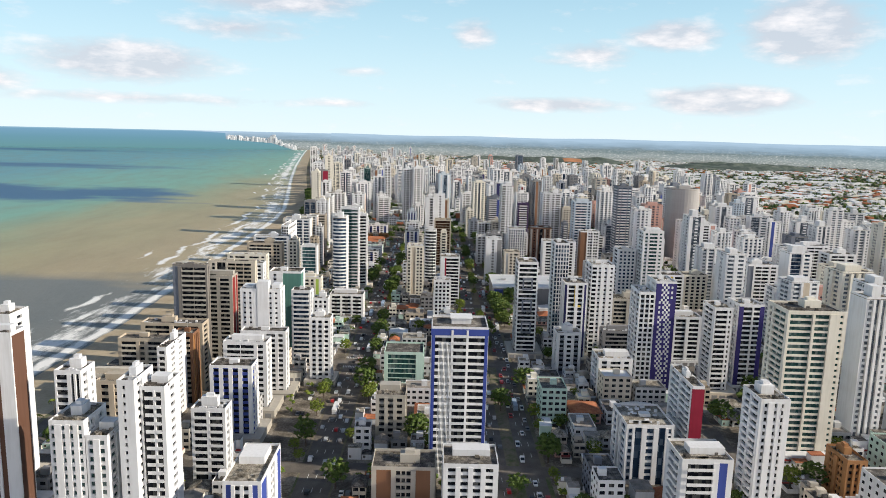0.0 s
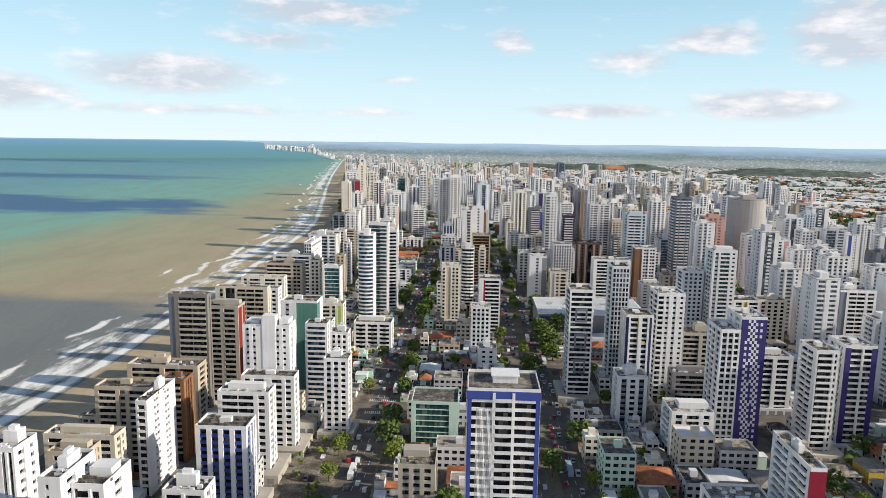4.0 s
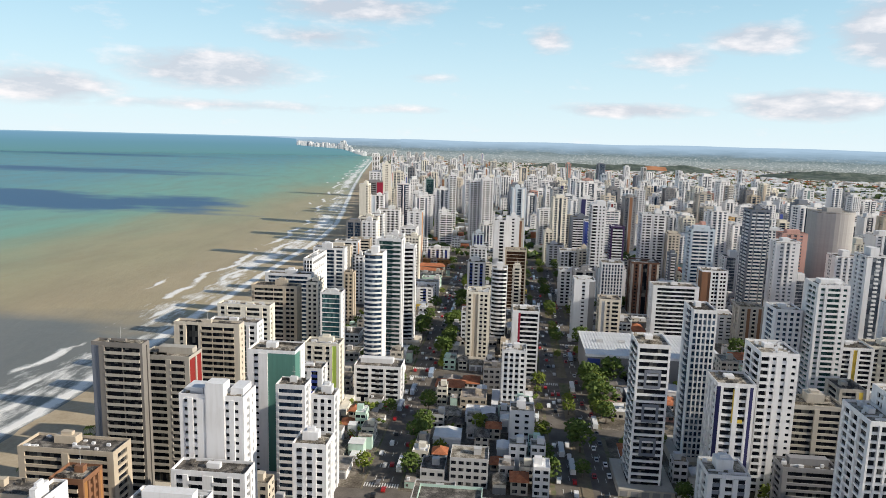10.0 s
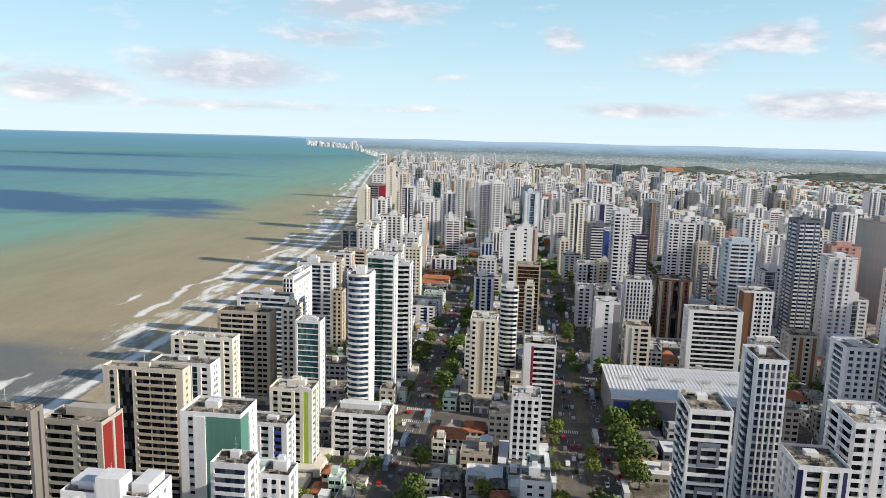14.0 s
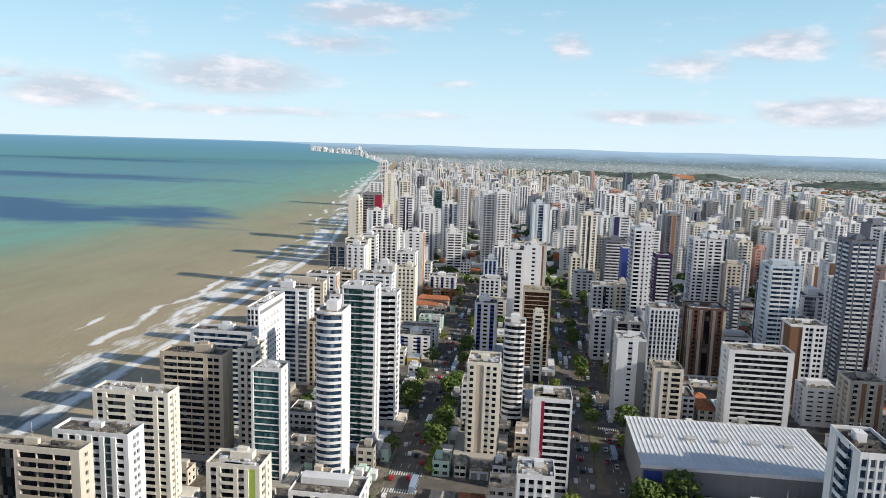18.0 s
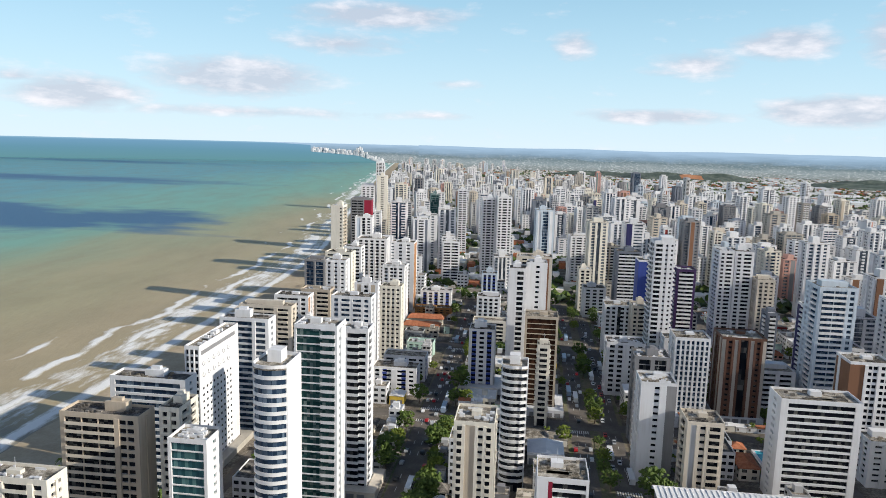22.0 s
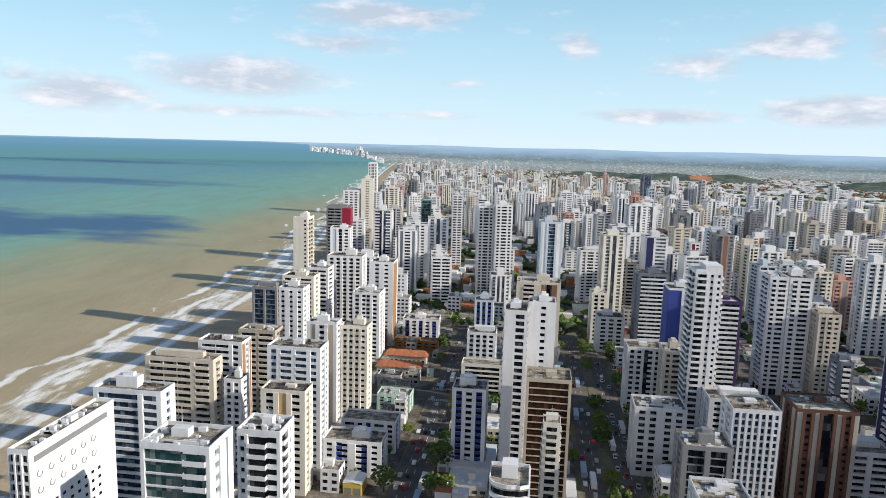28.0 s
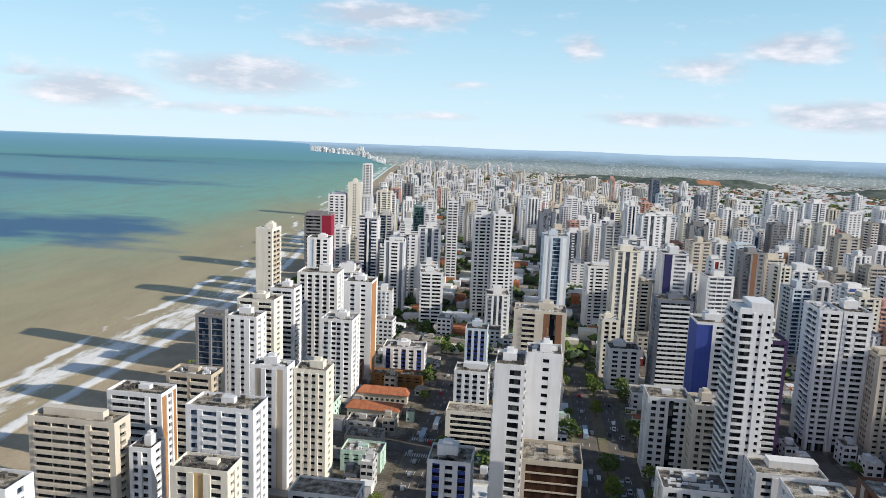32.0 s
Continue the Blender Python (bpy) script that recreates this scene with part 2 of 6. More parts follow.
rough_surface("sand", ((0.3, (0.34, 0.27, 0.18)), (0.5, (0.44, 0.36, 0.25)), (0.7, (0.52, 0.44, 0.32))), 0.05, 0.6)
rough_surface("leaf", ((0.3, (0.030, 0.055, 0.010)), (0.5, (0.070, 0.110, 0.022)), (0.7, (0.14, 0.18, 0.04))), 0.35, 2.0, 0.7, 0.3)
rough_surface("leaf_bright", ((0.3, (0.055, 0.080, 0.010)), (0.5, (0.13, 0.17, 0.025)), (0.7, (0.24, 0.26, 0.05))), 0.35, 2.0, 0.7, 0.3)
rough_surface("bark", ((0.3, (0.08, 0.06, 0.045)), (0.7, (0.18, 0.14, 0.11))), 1.0, 6.0)
rough_surface("far_green", ((0.3, (0.035, 0.06, 0.03)), (0.5, (0.06, 0.09, 0.045)), (0.7, (0.11, 0.13, 0.08))), 0.01, 0.06)
# ridge green moved bluer and lighter, imitating haze in the base colour
rough_surface("hazed_wood", ((0.34, (0.040, 0.062, 0.052)), (0.5, (0.080, 0.105, 0.090)), (0.66, (0.17, 0.19, 0.16))), 0.03, 0.10)
rough_surface("red_soil", ((0.3, (0.28, 0.12, 0.06)), (0.7, (0.48, 0.24, 0.13))), 0.03, 0.2)
rough_surface("line_paint", ((0.3, (0.45, 0.45, 0.43)), (0.7, (0.75, 0.75, 0.73))), 0.5, 4.0)
m, t, b = tree_of("net", 0.8)
b.inputs["Base Color"].default_value = (0.75, 0.77, 0.78, 1)
mesh_gap = noise_of(t, coords(t, scale=(1.5, 1.5, 0.12)), 1.0, 3)
t.links.new(calc(t, "ADD", calc(t, "MULTIPLY", mesh_gap, 0.8), 0.0, True), b.inputs["Alpha"])
tree_of("rubber", 0.8)[2].inputs["Base Color"].default_value = (0.02, 0.02, 0.02, 1)
tree_of("car_glass", 0.08)[2].inputs["Base Color"].default_value = (0.02, 0.025, 0.03, 1)
tree_of("pool_water", 0.05)[2].inputs["Base Color"].default_value = (0.08, 0.42, 0.52, 1)
for key, value in dict(car_white=(0.75, 0.75, 0.75), car_silver=(0.42, 0.43, 0.44), car_black=(0.02, 0.02, 0.022), car_red=(0.35, 0.02, 0.02),
                       car_grey=(0.14, 0.14, 0.15), bus_blue=(0.30, 0.38, 0.50)).items():
    tree_of(key, 0.3)[2].inputs["Base Color"].default_value = (*value, 1)

# ---------------- mesh helpers ----------------


class Geo:
    """Collects boxes, prisms and faces for one mesh."""

    def __init__(self):
        self.v, self.f, self.m = [], [], []

    def box(self, x0, x1, y0, y1, z0, z1, mat=0):
        k = len(self.v)
        self.v += [(x0, y0, z0), (x1, y0, z0), (x1, y1, z0), (x0, y1, z0), (x0, y0, z1), (x1, y0, z1), (x1, y1, z1), (x0, y1, z1)]
        self.f += [(k, k + 3, k + 2, k + 1), (k + 4, k + 5, k + 6, k + 7), (k, k + 1, k + 5, k + 4), (k + 1, k + 2, k + 6, k + 5),
                   (k + 2, k + 3, k + 7, k + 6), (k + 3, k, k + 4, k + 7)]
        self.m += [mat] * 6
        return self

    def prism(self, poly, z0, z1, mat=0):
        """poly: counter-clockwise (x, y) corners."""
        k, n = len(self.v), len(poly)
        self.v += [(x, y, z0) for x, y in poly] + [(x, y, z1) for x, y in poly]
        self.f += [tuple(range(k + n - 1, k - 1, -1)), tuple(range(k + n, k + 2 * n))]
        self.f += [(k + i, k + (i + 1) % n, k + n + (i + 1) % n, k + n + i) for i in range(n)]
        self.m += [mat] * (n + 2)
        return self

    def face(self, pts, mat=0):
        k = len(self.v)
        self.v += list(pts)
        self.f.append(tuple(range(k, k + len(pts))))
        self.m.append(mat)
        return self

    def mesh(self, name, mats):
        me = bpy.data.meshes.new(name)
        me.from_pydata(self.v, [], self.f)
        for one in mats:
            me.materials.append(MATS[one])
        if len(mats) > 1:
            me.polygons.foreach_set("material_index", self.m)
        me.update()
        return me


def part(name, geo, mats, parent=None, label="", at=None):
    """Links one mesh object; geo may be a Geo or a ready mesh."""
    mats = (mats,) if isinstance(mats, str) else mats
    ob = new(name, geo.mesh(name, mats) if isinstance(geo, Geo) else geo)
    if parent is not None:
        ob.parent = parent
    if at is not None:
        ob.location = at
    return tagged(ob, label) if label else ob


def structure(name, geo, mats, label, category):
    return tagged(part(name, geo, mats), label, category, kind="structure")


# ---------------- ground, sea and beach ----------------
COAST_Y = (-470, 235, 506, 764, 941, 1152, 1330, 1829, 2100, 2822, 3928, 5092, 5762)
COAST_X = (-256, -242, -238, -246, -253, -262, -283, -378, -430, -560, -745, -930, -1030)


def shore(y):
    return float(np.interp(y, COAST_Y, COAST_X))


def bend(y):
    """How far the street grid follows the coast's bend."""
    return float(np.interp(y, (0, 1000, 1152, 1829, 2822, 3928, 5762), (0, 0, -20, -130, -320, -540, -830)))


def turn_at(y):
    """Degrees by which the blocks turn with that bend."""
    return math.degrees(math.atan((bend(y - 60) - bend(y + 60)) / 120))


ys = sorted({-470.0, *np.arange(0, 1300, 20.0), *np.arange(1300, 4901, 100.0), 4900.0})
land = Geo()
for y0, y1 in zip(ys, ys[1:]):
    a, b = shore(y0) + 42, shore(y1) + 42
    land.face(((a, y0, 0), (4600, y0, 0), (4600, y1, 0), (b, y1, 0)))
structure("ground", land, "earth", "dry earthy city ground with patches of green", "ground")
beach = Geo()
rb = random.Random(4)
wig = [rb.uniform(-3, 3) for _ in ys]
for i, (y0, y1) in enumerate(zip(ys, ys[1:])):
    a, b = shore(y0), shore(y1)
    for (o0, z0), (o1, z1) in (((-14, -1.6), (18, -0.35)), ((18, -0.35), (43, 0.05))):
        w0, w1 = (wig[i], wig[i + 1]) if o0 < 0 else (0, 0)
        beach.face(((a + o0 + w0, y0, z0), (a + o1, y0, z1), (b + o1, y1, z1), (b + o0 + w1, y1, z0)))
structure("beach", beach, "sand", "pale tan sand strip between city and surf", "beach")

m, t, b = tree_of("sea_water", 0.45, 0, 0.10)
uv = t.nodes.new("ShaderNodeUVMap")
sep = t.nodes.new("ShaderNodeSeparateXYZ")
t.links.new(uv.outputs[0], sep.inputs[0])
off, along = sep.outputs[0], sep.outputs[1]
warp = noise_of(t, coords(t, "UV", (0.0040, 0.0012, 1)), 1.0, 5, 0.6)
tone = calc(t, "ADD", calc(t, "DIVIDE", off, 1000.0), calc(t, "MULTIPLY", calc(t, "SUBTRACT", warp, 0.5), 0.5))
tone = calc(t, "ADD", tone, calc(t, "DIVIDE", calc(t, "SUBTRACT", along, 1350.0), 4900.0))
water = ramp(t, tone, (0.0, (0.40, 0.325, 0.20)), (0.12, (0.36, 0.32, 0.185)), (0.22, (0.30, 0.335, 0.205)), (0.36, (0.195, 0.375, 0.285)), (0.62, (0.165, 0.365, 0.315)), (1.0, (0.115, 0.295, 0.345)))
silt = noise_of(t, coords(t, "UV", (0.020, 0.006, 1)), 1.0, 5, 0.65)
water = blend(t, calc(t, "MULTIPLY", calc(t, "SUBTRACT", silt, 0.40, True), 1.2, True), water, (0.20, 0.17, 0.10))


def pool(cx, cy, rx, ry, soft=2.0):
    """An elongated pool of cloud shadow painted into the water colour, with a ragged rim."""
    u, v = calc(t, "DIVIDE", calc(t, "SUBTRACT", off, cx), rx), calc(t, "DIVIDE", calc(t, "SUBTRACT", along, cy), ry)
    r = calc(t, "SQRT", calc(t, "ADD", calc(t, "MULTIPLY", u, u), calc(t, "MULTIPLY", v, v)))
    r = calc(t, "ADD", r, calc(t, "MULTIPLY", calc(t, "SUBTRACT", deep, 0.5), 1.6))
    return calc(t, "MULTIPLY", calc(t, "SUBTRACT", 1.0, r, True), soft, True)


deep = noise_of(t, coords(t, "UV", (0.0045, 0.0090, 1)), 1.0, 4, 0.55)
# cloud shadows drawn as dark blue patches in the sea colour
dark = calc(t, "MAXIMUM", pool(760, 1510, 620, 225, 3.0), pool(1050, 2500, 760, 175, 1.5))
# cloud shade over the northern water, likewise put into its colour
north_shade = calc(t, "DIVIDE", calc(t, "SUBTRACT", calc(t, "ADD", 612.0, calc(t, "MULTIPLY", deep, 180.0)), along), 55.0, True)
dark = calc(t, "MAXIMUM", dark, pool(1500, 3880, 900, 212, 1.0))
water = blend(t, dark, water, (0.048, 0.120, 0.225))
water = blend(t, calc(t, "MULTIPLY", north_shade, 0.68), water, (0.068, 0.110, 0.155))
swash = noise_of(t, coords(t, "UV", (0.0, 0.011, 1)), 1.0, 5, 0.55)
froth = noise_of(t, coords(t, "UV", (0.16, 0.05, 1)), 1.0, 5, 0.7)


def breaker(offshore, sway, half, seed, share):
    """One line of breaking surf along the shore, in broken stretches."""
    wob = noise_of(t, coords(t, "UV", (0.002, 0.009, seed)), 1.0, 3, 0.6)
    gate = noise_of(t, coords(t, "UV", (0.004, 0.0075 + 0.0007 * seed, 1)), 1.0, 2, 0.5)
    far_off = calc(t, "ABSOLUTE", calc(t, "SUBTRACT", off, calc(t, "ADD", offshore, calc(t, "MULTIPLY", calc(t, "SUBTRACT", wob, 0.5), sway))))
    return calc(t, "MULTIPLY", calc(t, "SUBTRACT", 1.0, calc(t, "DIVIDE", far_off, half), True), calc(t, "MULTIPLY", calc(t, "SUBTRACT", gate, share, True), 8.0, True))


edge_line = calc(t, "SUBTRACT", 1.0, calc(t, "DIVIDE", calc(t, "ABSOLUTE", calc(t, "SUBTRACT", off, calc(t, "MULTIPLY", swash, 6.0))), 9.0), True)
outer = breaker(54.0, 56.0, 7.5, 1, 0.43)
middle = breaker(32.0, 40.0, 7.0, 2, 0.46)
third = breaker(86.0, 60.0, 6.0, 3, 0.58)
wash = calc(t, "MULTIPLY", calc(t, "SUBTRACT", 1.0, calc(t, "DIVIDE", calc(t, "ABSOLUTE", calc(t, "SUBTRACT", off, 26.0)), 40.0), True), calc(t, "MULTIPLY", calc(t, "SUBTRACT", silt, 0.32, True), 3.4, True))
foam = calc(t, "MAXIMUM", calc(t, "MAXIMUM", edge_line, outer), calc(t, "MAXIMUM", calc(t, "MAXIMUM", middle, third), calc(t, "MULTIPLY", wash, 0.95)))
foam = calc(t, "MULTIPLY", calc(t, "SUBTRACT", calc(t, "ADD", foam, calc(t, "MULTIPLY", calc(t, "SUBTRACT", froth, 0.5), 1.3)), 0.36, True), 2.6, True)
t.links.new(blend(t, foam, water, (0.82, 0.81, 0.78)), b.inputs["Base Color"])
rip = noise_of(t, coords(t, "UV", (0.14, 0.05, 1)), 1.0, 6, 0.65)
bump(t, b, calc(t, "ADD", rip, calc(t, "MULTIPLY", foam, 0.6)), 0.5, 0.9)
offs = (-30, 0, 25, 60, 120, 250, 500, 900, 1600, 2600, 3800)
sea = Geo()
for y0, y1 in zip(ys, ys[1:]):
    for o0, o1 in zip(offs, offs[1:]):
        sea.face(((shore(y0) - o1, y0, -0.9), (shore(y0) - o0, y0, -0.9), (shore(y1) - o0, y1, -0.9), (shore(y1) - o1, y1, -0.9)))
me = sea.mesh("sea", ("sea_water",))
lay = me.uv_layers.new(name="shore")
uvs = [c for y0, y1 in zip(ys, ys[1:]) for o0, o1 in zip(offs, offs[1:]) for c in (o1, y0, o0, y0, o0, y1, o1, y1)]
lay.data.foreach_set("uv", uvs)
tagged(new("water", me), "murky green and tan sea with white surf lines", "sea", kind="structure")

# ---------------- far backdrop ----------------
BACK_R, BACK_Y = 4745.0, 240.0
# curtain glows by itself, with the haze of distance painted into its colours
m = bpy.data.materials.new("distance")
m.use_nodes = True
MATS["distance"] = m
t = m.node_tree
t.nodes.clear()
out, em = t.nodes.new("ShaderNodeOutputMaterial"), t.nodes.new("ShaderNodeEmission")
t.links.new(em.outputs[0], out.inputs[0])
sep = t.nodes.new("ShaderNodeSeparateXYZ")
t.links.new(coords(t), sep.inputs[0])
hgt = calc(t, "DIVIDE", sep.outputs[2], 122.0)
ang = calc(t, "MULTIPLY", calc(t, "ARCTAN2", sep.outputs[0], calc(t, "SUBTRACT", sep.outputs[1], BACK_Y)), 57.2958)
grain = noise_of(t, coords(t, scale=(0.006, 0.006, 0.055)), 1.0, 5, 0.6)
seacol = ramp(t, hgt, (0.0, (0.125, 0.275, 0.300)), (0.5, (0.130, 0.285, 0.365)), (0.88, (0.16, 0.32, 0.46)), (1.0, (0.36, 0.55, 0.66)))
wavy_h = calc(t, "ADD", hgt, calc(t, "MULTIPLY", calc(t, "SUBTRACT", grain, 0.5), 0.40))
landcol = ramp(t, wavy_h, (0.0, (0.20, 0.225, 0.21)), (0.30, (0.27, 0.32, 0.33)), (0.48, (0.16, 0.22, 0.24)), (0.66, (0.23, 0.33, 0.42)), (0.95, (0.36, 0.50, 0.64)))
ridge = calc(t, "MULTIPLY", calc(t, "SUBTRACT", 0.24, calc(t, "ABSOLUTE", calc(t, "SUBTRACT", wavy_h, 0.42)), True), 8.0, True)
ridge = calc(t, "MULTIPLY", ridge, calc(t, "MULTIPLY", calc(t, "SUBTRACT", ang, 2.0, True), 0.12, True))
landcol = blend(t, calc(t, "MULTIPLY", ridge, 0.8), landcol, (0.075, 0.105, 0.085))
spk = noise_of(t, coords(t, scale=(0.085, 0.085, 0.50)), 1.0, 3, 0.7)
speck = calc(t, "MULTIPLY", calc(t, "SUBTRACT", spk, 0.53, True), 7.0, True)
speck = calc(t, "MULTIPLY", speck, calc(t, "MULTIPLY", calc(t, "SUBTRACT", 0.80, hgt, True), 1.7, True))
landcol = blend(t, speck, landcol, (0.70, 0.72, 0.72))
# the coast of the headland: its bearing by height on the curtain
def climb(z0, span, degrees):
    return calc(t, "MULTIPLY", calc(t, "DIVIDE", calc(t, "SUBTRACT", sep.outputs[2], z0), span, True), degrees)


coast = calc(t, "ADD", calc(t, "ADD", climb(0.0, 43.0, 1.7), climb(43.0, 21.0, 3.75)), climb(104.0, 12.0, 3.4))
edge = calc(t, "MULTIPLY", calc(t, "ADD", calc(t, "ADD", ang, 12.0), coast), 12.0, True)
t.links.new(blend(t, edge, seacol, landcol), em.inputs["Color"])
rb = random.Random(9)


def curtain(a0, a1, radius, top, hills):
    """A far upright band of distance between two bearings."""
    g, steps = Geo(), [radians(a) for a in np.arange(a0, a1 + 0.01, 1.0)]
    rise = [hills * (6 * noise.noise(Vector((a * 9, 0.3, 0))) + 7 * max(0, math.sin(a * 4))) for a in steps]
    for i, (p, q) in enumerate(zip(steps, steps[1:])):
        u, v = (radius * math.sin(p), BACK_Y + radius * math.cos(p)), (radius * math.sin(q), BACK_Y + radius * math.cos(q))
        g.face(((*u, -3), (*v, -3), (*v, top + rise[i + 1]), (*u, top + rise[i])))
    return g


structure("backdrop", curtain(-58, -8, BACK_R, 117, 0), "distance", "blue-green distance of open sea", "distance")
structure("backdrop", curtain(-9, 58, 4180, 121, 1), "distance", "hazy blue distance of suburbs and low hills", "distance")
# reduced boxes raised against the curtain to fit the camera's view
skyline = Geo()
for _ in range(190):
    f = rb.random()
    a = -17.3 + 5.5 * f
    z = max(0.0, 64 - (a + 17.5) / 3.8 * 21 if a < -13.7 else 25 * (-12 - a))
    r, hh, ww = BACK_R - 15 - 30 * rb.random(), rb.uniform(10, 34) + 44 * math.exp(-((f - 0.68) / 0.07) ** 2) * rb.random(), rb.uniform(5, 13)
    x, y = r * math.sin(radians(a)), BACK_Y + r * math.cos(radians(a))
    skyline.box(x - ww / 2, x + ww / 2, y - 4, y + 4, z, z + hh)
tagged(part("distant_skyline", skyline, "paint_lgrey"), "pale distant row of seaside towers on the headland", "skyline", kind="stuff")

# ---------------- roads and blocks ----------------
ROADS = []   # x0, x1, y0, y1
MEDIANS = []


def strip(g, xa, wa, y0, y1, z, step=40.0):
    """A strip along y of width wa about xa, following the bend of the grid."""
    n = max(1, int((y1 - y0) / step))
    for i in range(n):
        a, c = y0 + (y1 - y0) * i / n, y0 + (y1 - y0) * (i + 1) / n
        g.face(((xa - wa / 2 + bend(a), a, z), (xa + wa / 2 + bend(a), a, z), (xa + wa / 2 + bend(c), c, z), (xa - wa / 2 + bend(c), c, z)))


AVENUES = ((-188, 14, "beach_avenue"), (-124.5, 6, "side_street"), (-48, 15, "avenue"), (31, 10, "avenue"), (47, 10, "avenue"), (145, 9, "side_street"),
           (240, 9, "side_street"), (330, 9, "side_street"), (420, 9, "side_street"))
for xa, wa, _ in AVENUES:
    g = Geo()
    strip(g, xa, wa, 118, 2820, 0.03)
    structure("road", g, "asphalt", "grey asphalt city avenue running beside apartment blocks", "road")
    ROADS.append((xa - wa / 2, xa + wa / 2, 118, 2820))
CROSS = (294, 439, 517, 594, 680, 742, 876, 1023, 1164, 1305, 1446, 1588, 1764, 1940)
for yc in CROSS:
    x0, x1 = (-52, 420) if yc in (517, 594, 680) else (-188, 420)
    if yc == 594:
        x1 = 54
    if yc in (517, 680):
        x0, x1 = 45, 420
    g = Geo()
    g.face(((x0 + bend(yc), yc - 5, 0.034), (x1 + bend(yc), yc - 5, 0.034), (x1 + bend(yc), yc + 5, 0.034), (x0 + bend(yc), yc + 5, 0.034)))
    structure("road", g, "asphalt", "narrow asphalt cross street between blocks", "road")
    ROADS.append((x0, x1, yc - 5, yc + 5))
xs_edges = (-181, -127.7, -121.3, -56.5, -39.5, 24, 54, 140.5, 149.5, 235.5, 244.5, 325.5, 334.5, 415.5)
for xa, xb in zip(xs_edges[::2], xs_edges[1::2]):
    cuts = [yc for yc in CROSS if any(abs(r[2] + 5 - yc) < 0.1 and r[0] < (xa + xb) / 2 < r[1] for r in ROADS)]
    lines = [123, *cuts, 2117]
    for ya, yb in zip(lines, lines[1:]):
        y0, y1 = (ya + 5 if ya != 123 else ya), yb - 5
        if y0 > 1176:
            continue
        g = Geo()
        n = 4
        for i in range(n):
            c0, c1 = y0 + (y1 - y0) * i / n, y0 + (y1 - y0) * (i + 1) / n
            g.prism([(xa + bend(c0), c0), (xb + bend(c0), c0), (xb + bend(c1), c1), (xa + bend(c1), c1)], 0, 0.16)
        structure("pavement", g, "paving", "worn grey paved city block with raised kerb", "pavement")
# green median of the double avenue
g = Geo()
for y0, y1 in zip((141, *[c + 8 for c in CROSS if c < 1410]), [c - 8 for c in CROSS if c < 1410]):
    if y1 > y0:
        g.box(37.2 + bend(y0), 40.8 + bend(y0), y0, y1, 0, 0.2)
structure("median", g, "earth", "planted earthy strip between the two carriageways", "median")
g = Geo()
for xa, lanes in ((-48, (-3.7, 0.0, 3.7)), (31, (-1.7, 1.7)), (47, (-1.7, 1.7)), (-188, (0.0,))):
    for lx in lanes:
        for yy in np.arange(176, 1235, 12.0):
            if any(abs(yy - c) < 9 for c in CROSS):
                continue
            g.box(xa + lx - 0.12 + bend(yy), xa + lx + 0.12 + bend(yy), yy, yy + 4, 0.035, 0.045)
tagged(part("lane_marking", g, "line_paint"), "broken white lane lines on the asphalt", "road marking", kind="stuff")
for xc, half, yc in ((-48, 8, 430), (-48, 8, 448), (-48, 8, 586), (-48, 8, 602), (-48, 8, 734), (-48, 8, 751), (30, 5.5, 586), (48, 5.5, 671), (30, 5.5, 734), (-48, 8, 868), (-48, 8, 886)):
    g = Geo()
    for k in range(int(half * 2 / 1.1)):
        g.box(xc - half + 0.3 + k * 1.1, xc - half + 0.85 + k * 1.1, yc - 1.8, yc + 1.8, 0.04, 0.05)
    structure("crosswalk", g, "line_paint", "white striped pedestrian crossing on asphalt", "crosswalk")

# ---------------- buildings ----------------
TAKEN = []   # footprints x0, x1, y0, y1


def runs(pattern, width):
    """Splits a facade pattern into (letter, from, to) about the middle."""
    share = [0.68 if ch == "#" else 1.0 for ch in pattern]
    edge, got, k = [-width / 2], [], 0
    for one in share:
        edge.append(edge[-1] + width * one / sum(share))
    edge[-1] = width / 2
    while k < len(pattern):
        j = k
        while j < len(pattern) and pattern[j] == pattern[k]:
            j += 1
        got.append((pattern[k], edge[k], edge[j]))
        k = j
    return got


def jambs(u0, u1):
    """Wall pieces that part a wide window run into single windows."""
    k = round((u1 - u0) / 2.3)
    return [(u0 + (u1 - u0) * i / k - 0.25, u0 + (u1 - u0) * i / k + 0.25) for i in range(1, k)]


RECESS = 0.6   # depth of the window reveals


def fins(u0, u1, pitch):
    """Places of the thin piers that part a long window or balcony run."""
    k = round((u1 - u0) / pitch)
    return [u0 + (u1 - u0) * i / k for i in range(1, k)]


def placed(face, w, d, u0, u1, o0, o1, z0, z1):
    """A facade box given along the face, outwards and upwards."""
    if face == "front":
        return u0, u1, -d / 2 - o1, -d / 2 - o0, z0, z1
    if face == "back":
        return -u1, -u0, d / 2 + o0, d / 2 + o1, z0, z1
    if face == "east":
        return w / 2 + o0, w / 2 + o1, u0, u1, z0, z1
    return -w / 2 - o1, -w / 2 - o0, -u1, -u0, z0, z1


SILL = dict(w=(0.42, 0.82), r=(0.45, 0.55), v=(0.6, 1.0), p=(0.45, 0.85), g=(0.18, 0.22), q=(0.35, 0.45))
WINDOW_MESH = {}


